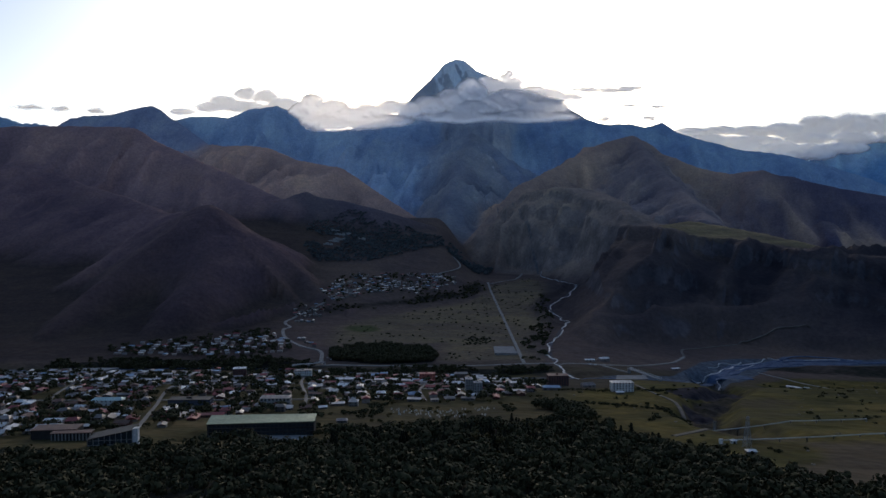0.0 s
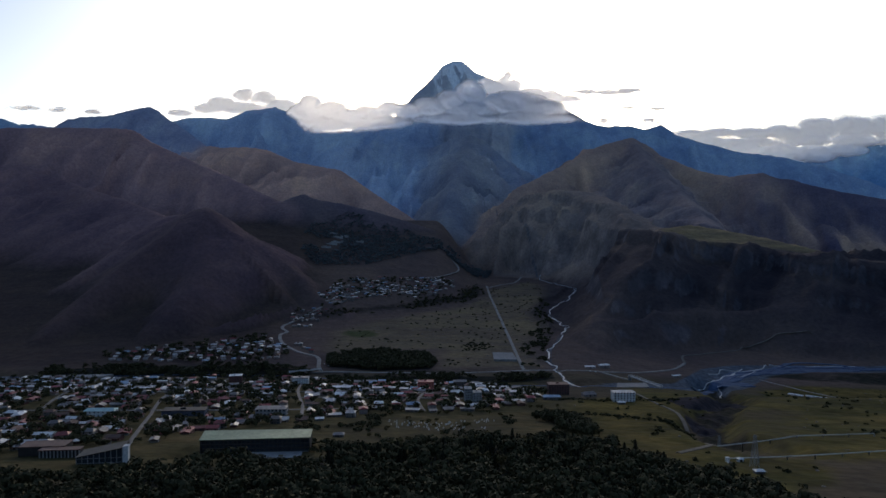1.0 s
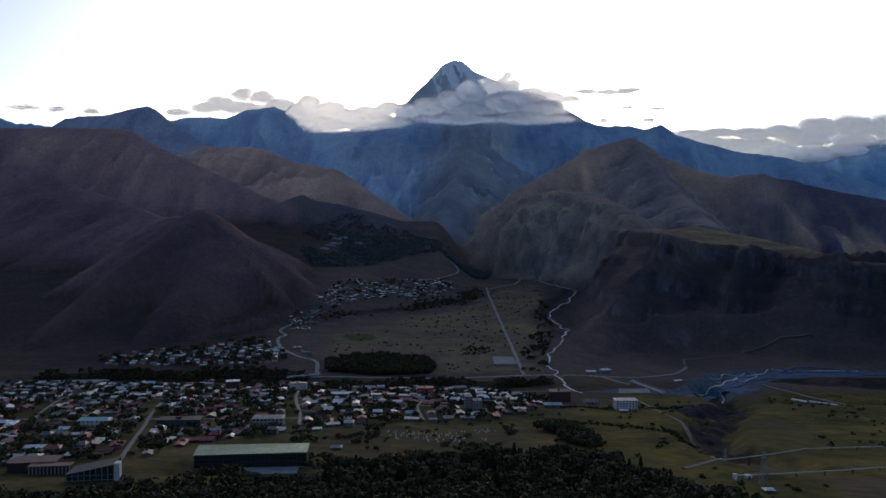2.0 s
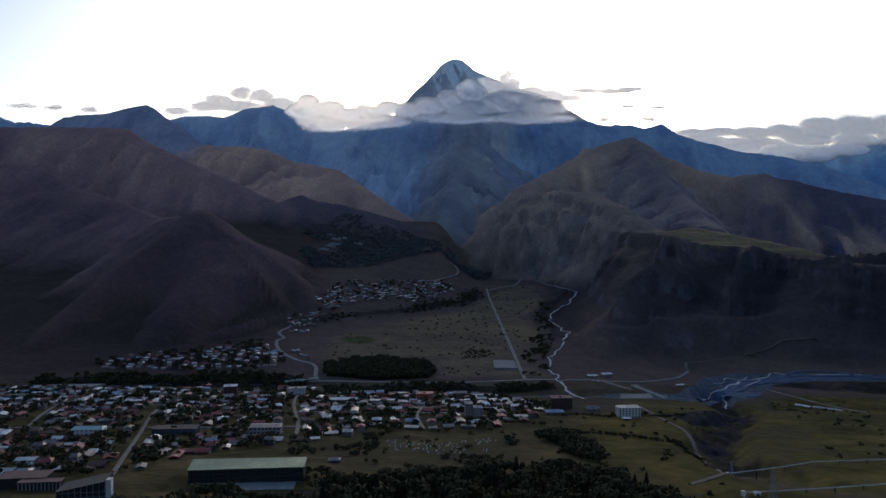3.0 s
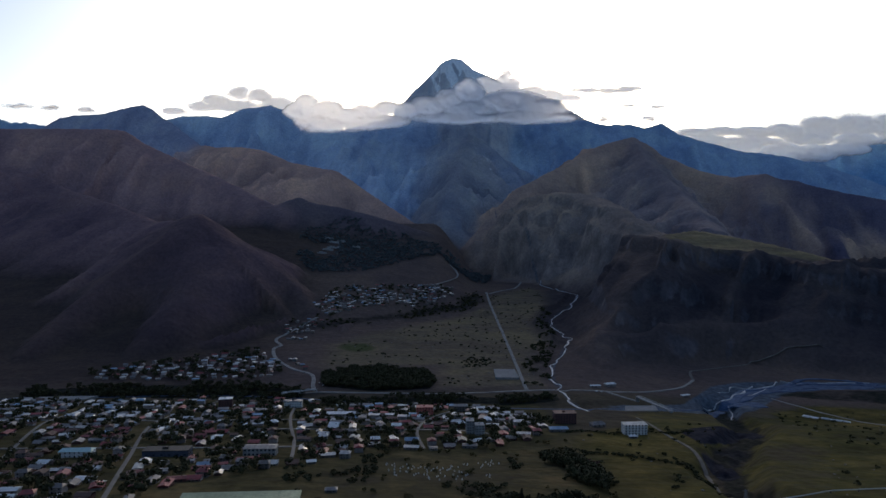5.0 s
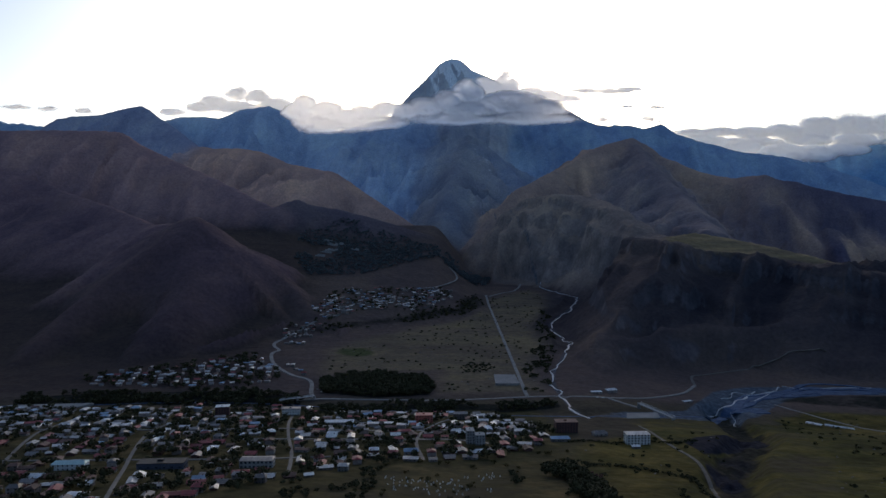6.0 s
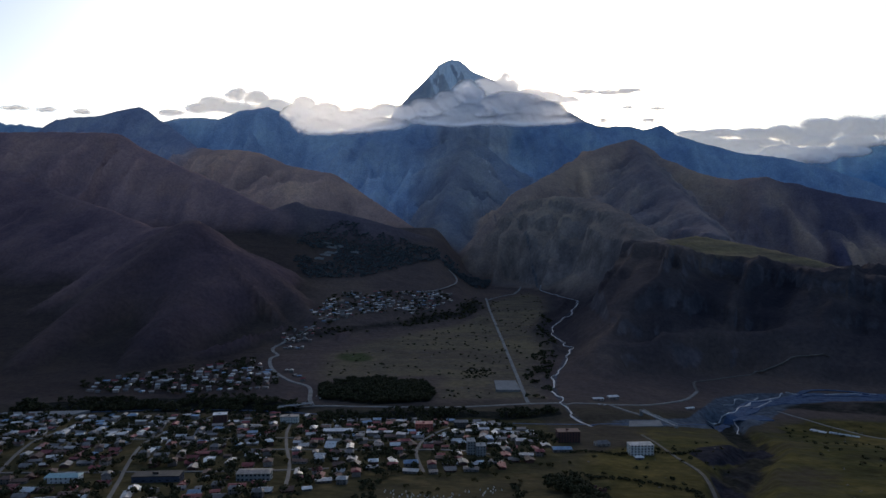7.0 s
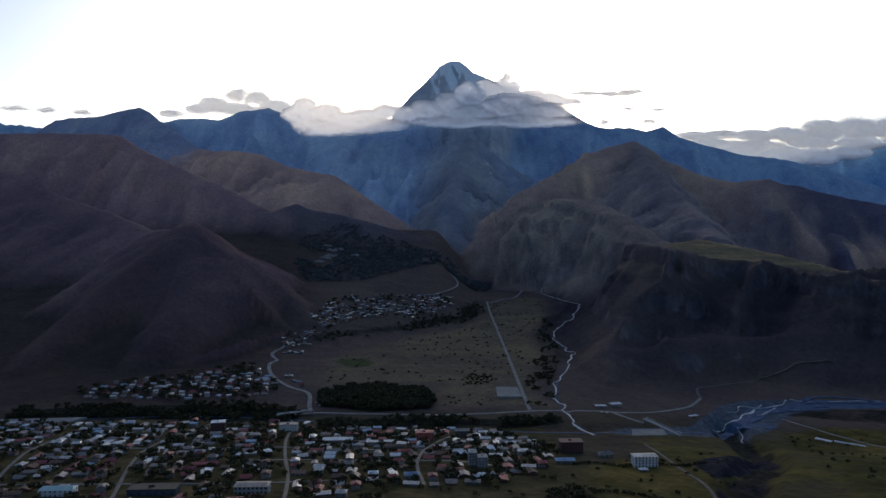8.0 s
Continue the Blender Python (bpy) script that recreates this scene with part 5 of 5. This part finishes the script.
def ruin():
    """Roofless brick walls with empty window openings."""
    top = tagged(new("ruin"), "roofless brick ruin beside the knoll trees", "ruin")
    for name, (x0, x1, y0, y1) in (("front_wall", (-8, 8, -5, -4.6)), ("back_wall", (-8, 8, 4.6, 5)), ("side_wall", (-8, -7.6, -4.6, 4.6)), ("side_wall", (7.6, 8, -4.6, 4.6))):
        bm = bmesh.new()
        long_x = x1 - x0 > 1
        n = 4 if long_x else 3
        for k in range(n):
            a, b = (x0 + (x1 - x0) * k / n, x0 + (x1 - x0) * (k + 0.62) / n) if long_x else (y0 + (y1 - y0) * k / n, y0 + (y1 - y0) * (k + 0.62) / n)
            high = 4.0 + 1.4 * math.sin(2.1 * k + x0)
            box(bm, *((a, b, y0, y1) if long_x else (x0, x1, a, b)), -3, high)
            a, b = (b, x0 + (x1 - x0) * (k + 1) / n) if long_x else (b, y0 + (y1 - y0) * (k + 1) / n)
            box(bm, *((a, b, y0, y1) if long_x else (x0, x1, a, b)), -3, 0.9)
        part(name, bm, BRICK, top)
    stand(top, 140, 716, 8)


ruin()


def tarpaulin():
    bm = bmesh.new()
    bmesh.ops.create_icosphere(bm, subdivisions=3, radius=1.0)
    for v in bm.verts:
        k = 1 + 0.18 * noise.noise(v.co * 2.3)
        v.co = Vector((v.co.x * 4.2 * k, v.co.y * 2.6 * k, max(-0.3, v.co.z) * 2.4 * k))
    ob = part("tarpaulin", bm, WHITE_TIN, None)
    tagged(ob, "white tarpaulin heap among the hillside bushes", "tarpaulin")
    ob.matrix_basis = pose(11, 521, level(11, 521) + 0.2, 0, 0, 15)


tarpaulin()


def car(label, paint, x, y, turn):
    top = tagged(new("car"), label, "car", "parked cars")
    bm = boxed((-2.1, 2.1, -0.85, 0.85, 0.35, 0.95))
    vs = box(bm, -1.3, 1.2, -0.75, 0.75, 0.953, 1.5)
    for v in vs:
        if v.co.z > 1.2:
            v.co.x *= 0.72
    part("body", bm, paint, top)
    for a in (-1.3, 1.3):
        for b in (-0.8, 0.8):
            part("wheel", tube((a, b - 0.1, 0.33), (a, b + 0.1, 0.33), 0.33, 12), GLASS, top)
    return stand(top, x, y, turn, 0.9)


CARS = [(WHITE_TIN, "white car", 262, 1226, 0), (WHITE_TIN, "white car", 271, 1225, 5), (STEEL, "grey car", 288, 1228, 20), (WHITE_TIN, "white car", -205, 1262, 70), (STEEL, "grey car", -214, 1276, 80), (WHITE_TIN, "white car", -203, 1290, 60),
        (RED_TIN, "dark red car", -250, 560, 105), (WHITE_TIN, "white car", -84, 533, 30), (WHITE_TIN, "white car", -80, 538, 10)]
for paint, words, x, y, turn in CARS:
    car(f"small {words} parked beside the road", paint, x, y, turn)


def boulders():
    """Loose rocks over the fan and the stream bed."""
    g = np.random.default_rng(130)
    bm = bmesh.new()
    spots = scatter(PLAIN, 180, 131, 6) + scatter(STREAM_SCRUB, 80, 132, 5) + scatter(PASTURE, 90, 133, 8)
    for (x, y), z in zip(spots, terrain(*np.array(spots).T)):
        s = g.uniform(0.5, 1.7)
        done = bmesh.ops.create_icosphere(bm, subdivisions=1, radius=s)
        for v in done["verts"]:
            v.co = Vector((v.co.x * g.uniform(0.8, 1.25) + x, v.co.y * g.uniform(0.8, 1.25) + y, v.co.z * 0.7 + float(z)))
    me = bpy.data.meshes.new("boulders")
    bm.to_mesh(me)
    me.materials.append(STONE)
    tagged(new("boulders", me), "loose grey boulders over the dry plain", "rocks", kind="stuff")


boulders()


def barrier(x, y, turn, size):
    """A long low stone retaining wall on the hillside, stepped along its length."""
    bm = bmesh.new()
    for k in range(5):
        box(bm, (k - 2.5) * size / 5, (k - 1.5) * size / 5 - 0.02, -0.8, 0.8, -8, 6.5 + 1.6 * math.sin(1.7 * k + x))
    ob = part("retaining_wall", bm, CONCRETE, None)
    tagged(ob, "pale stone retaining wall on the wooded hill", "wall", "hillside walls")
    return stand(ob, x, y, turn)


for x, y, turn, size in ((-379, 2400, 4, 46), (-352, 2368, -6, 34), (-346, 2315, 3, 40), (-372, 2250, 5, 30), (-274, 2343, -4, 26), (-330, 2385, 8, 30), (-360, 2290, 0, 36)):
    barrier(x, y, turn, size)
# ---- clouds ----
def cloud(label, y, deep, lumps, seed, cell=9.0, ragged=1.0, lump=120.0, vapour=CLOUD):
    """A closed body of vapour built of lumps (x, z, half width, half height), billowed by noise; its density thins out to the rim."""
    lumps = np.array(lumps, float)
    x0, x1 = (lumps[:, 0] - 1.3 * lumps[:, 2]).min(), (lumps[:, 0] + 1.3 * lumps[:, 2]).max()
    z0, z1 = (lumps[:, 1] - 1.3 * lumps[:, 3]).min(), (lumps[:, 1] + 1.4 * lumps[:, 3]).max()
    nx, nz = int((x1 - x0) / cell) + 2, int((z1 - z0) / cell) + 2
    x, z = np.meshgrid(np.linspace(x0, x1, nx), np.linspace(z0, z1, nz))
    body = np.full(x.shape, -9.0)
    for cx, cz, w, h in lumps:
        below = z < cz
        body = np.maximum(body, 1 - ((x - cx) / w) ** 2 - ((z - cz) / (h * np.where(below, 0.8, 1.0))) ** 2)
    billow = fractal(x / lump + seed, z / (0.55 * lump), 6, 200 + seed)
    body = np.clip(body + ragged * billow + 0.26, -0.02, 1.2)
    swell = np.sqrt(np.clip(body, 0, 1)) * (1 + 0.2 * fractal(x / 80, z / 60, 5, 230 + seed))
    keep = body > 0
    verts, index, dens = [], {}, []
    for side in (-1, 1):
        depth = y + side * deep * swell * (1.0 if side < 0 else 0.45)
        verts.append(np.stack([x, depth, z], -1).reshape(-1, 3))
        dens.append(np.clip(body, 0, 1).ravel() * (1.0 if side < 0 else 0.3))
    total = nx * nz
    i, j = np.meshgrid(np.arange(nz - 1), np.arange(nx - 1), indexing="ij")
    used = keep[:-1, :-1] | keep[1:, :-1] | keep[:-1, 1:] | keep[1:, 1:]
    a = (i * nx + j)[used]
    front = np.stack([a, a + 1, a + nx + 1, a + nx], -1)
    quads = np.concatenate([front, front[:, ::-1] + total])
    me = quads_mesh("cloud", np.concatenate(verts), quads, vapour)
    me.polygons.foreach_set("use_smooth", np.ones(len(quads), bool))
    layer = me.attributes.new("vapour", "FLOAT", "POINT")
    layer.data.foreach_set("value", np.concatenate(dens).astype(np.float32))
    return tagged(new("cloud", me), label, "cloud", kind="stuff")


cloud("grey cloud bank wrapped round the peak's foot", 3900, 95, [(-590, 768, 130, 36), (-741, 847, 105, 68), (-716, 896, 74, 50), (-602, 853, 124, 62), (-494, 823, 136, 50), (-385, 842, 124, 56), (-292, 863, 112, 56), (-184, 854, 124, 56), (-60, 873, 124, 68), (49, 904, 105, 81), (157, 947, 105, 87), (374, 896, 217, 74), (560, 869, 174, 56), (157, 861, 186, 62), (-600, 785, 190, 62), (-690, 805, 120, 60), (-460, 785, 190, 56), (-330, 798, 190, 48), (100, 815, 300, 40), (500, 820, 260, 44)], 1, 7.0, 0.45)
cloud("grey cloud billowing up beside the peak", 3960, 60, [(157, 947, 95, 77), (274, 990, 95, 64), (352, 1044, 55, 52), (389, 1003, 75, 64), (498, 958, 105, 52), (606, 943, 118, 46), (715, 937, 75, 33), (420, 905, 170, 60)], 4, 7.0, 0.7, 80.0)
cloud("thin grey cloud streak drifting off the peak", 4300, 15, [(875, 1045, 103, 19), (1012, 1042, 116, 23), (1148, 1056, 89, 16), (1010, 1044, 190, 14)], 2, 5.0, 0.7, 70.0, THIN_CLOUD)
cloud("low grey cloud over the southern crest", 4770, 70, [(-1749, 978, 99, 30), (-1571, 1008, 114, 46), (-1476, 1031, 129, 61), (-1323, 1092, 91, 64), (-1202, 1077, 121, 53), (-1078, 1032, 114, 53), (-1362, 1009, 228, 53), (-1135, 991, 167, 46), (-984, 972, 99, 46)], 3, 7.0, 0.5, 90.0, THIN_CLOUD)
cloud("long grey-blue cloud bank over the northern range", 4700, 120, [(1637, 830, 148, 34), (1750, 790, 150, 34), (1930, 775, 170, 36), (1826, 836, 165, 41), (2033, 829, 188, 53), (2259, 837, 188, 68), (2484, 860, 203, 90), (2710, 875, 203, 101), (2936, 876, 226, 102), (3237, 891, 301, 113), (2109, 777, 150, 38), (2411, 785, 203, 53), (2713, 786, 226, 53), (3014, 801, 226, 53), (3500, 860, 300, 113), (1760, 770, 170, 60), (1960, 735, 220, 80), (2200, 700, 230, 85), (2430, 700, 220, 75), (2650, 725, 200, 50)], 5, ragged=0.3, vapour=THICK_CLOUD)
for n, (x, z, w, h) in enumerate([(-2855, 1017, 114, 19), (-2608, 1010, 92, 23), (-2381, 995, 84, 23)]):
    cloud("small grey cloud scrap low in the sky", 4800, 12, [(x, z, w, h)], 6 + n, 5.0, 1.2, 70.0, THIN_CLOUD)
for n, (x, z, w, h) in enumerate([(1095, 937, 92, 31), (1422, 930, 84, 27), (1466, 1021, 61, 11), (1274, 1028, 46, 11)]):
    cloud("small grey cloud scrap beside the ridge", 4780, 10, [(x, z, w, h)], 9 + n, 5.0, 1.2, 60.0, THIN_CLOUD)
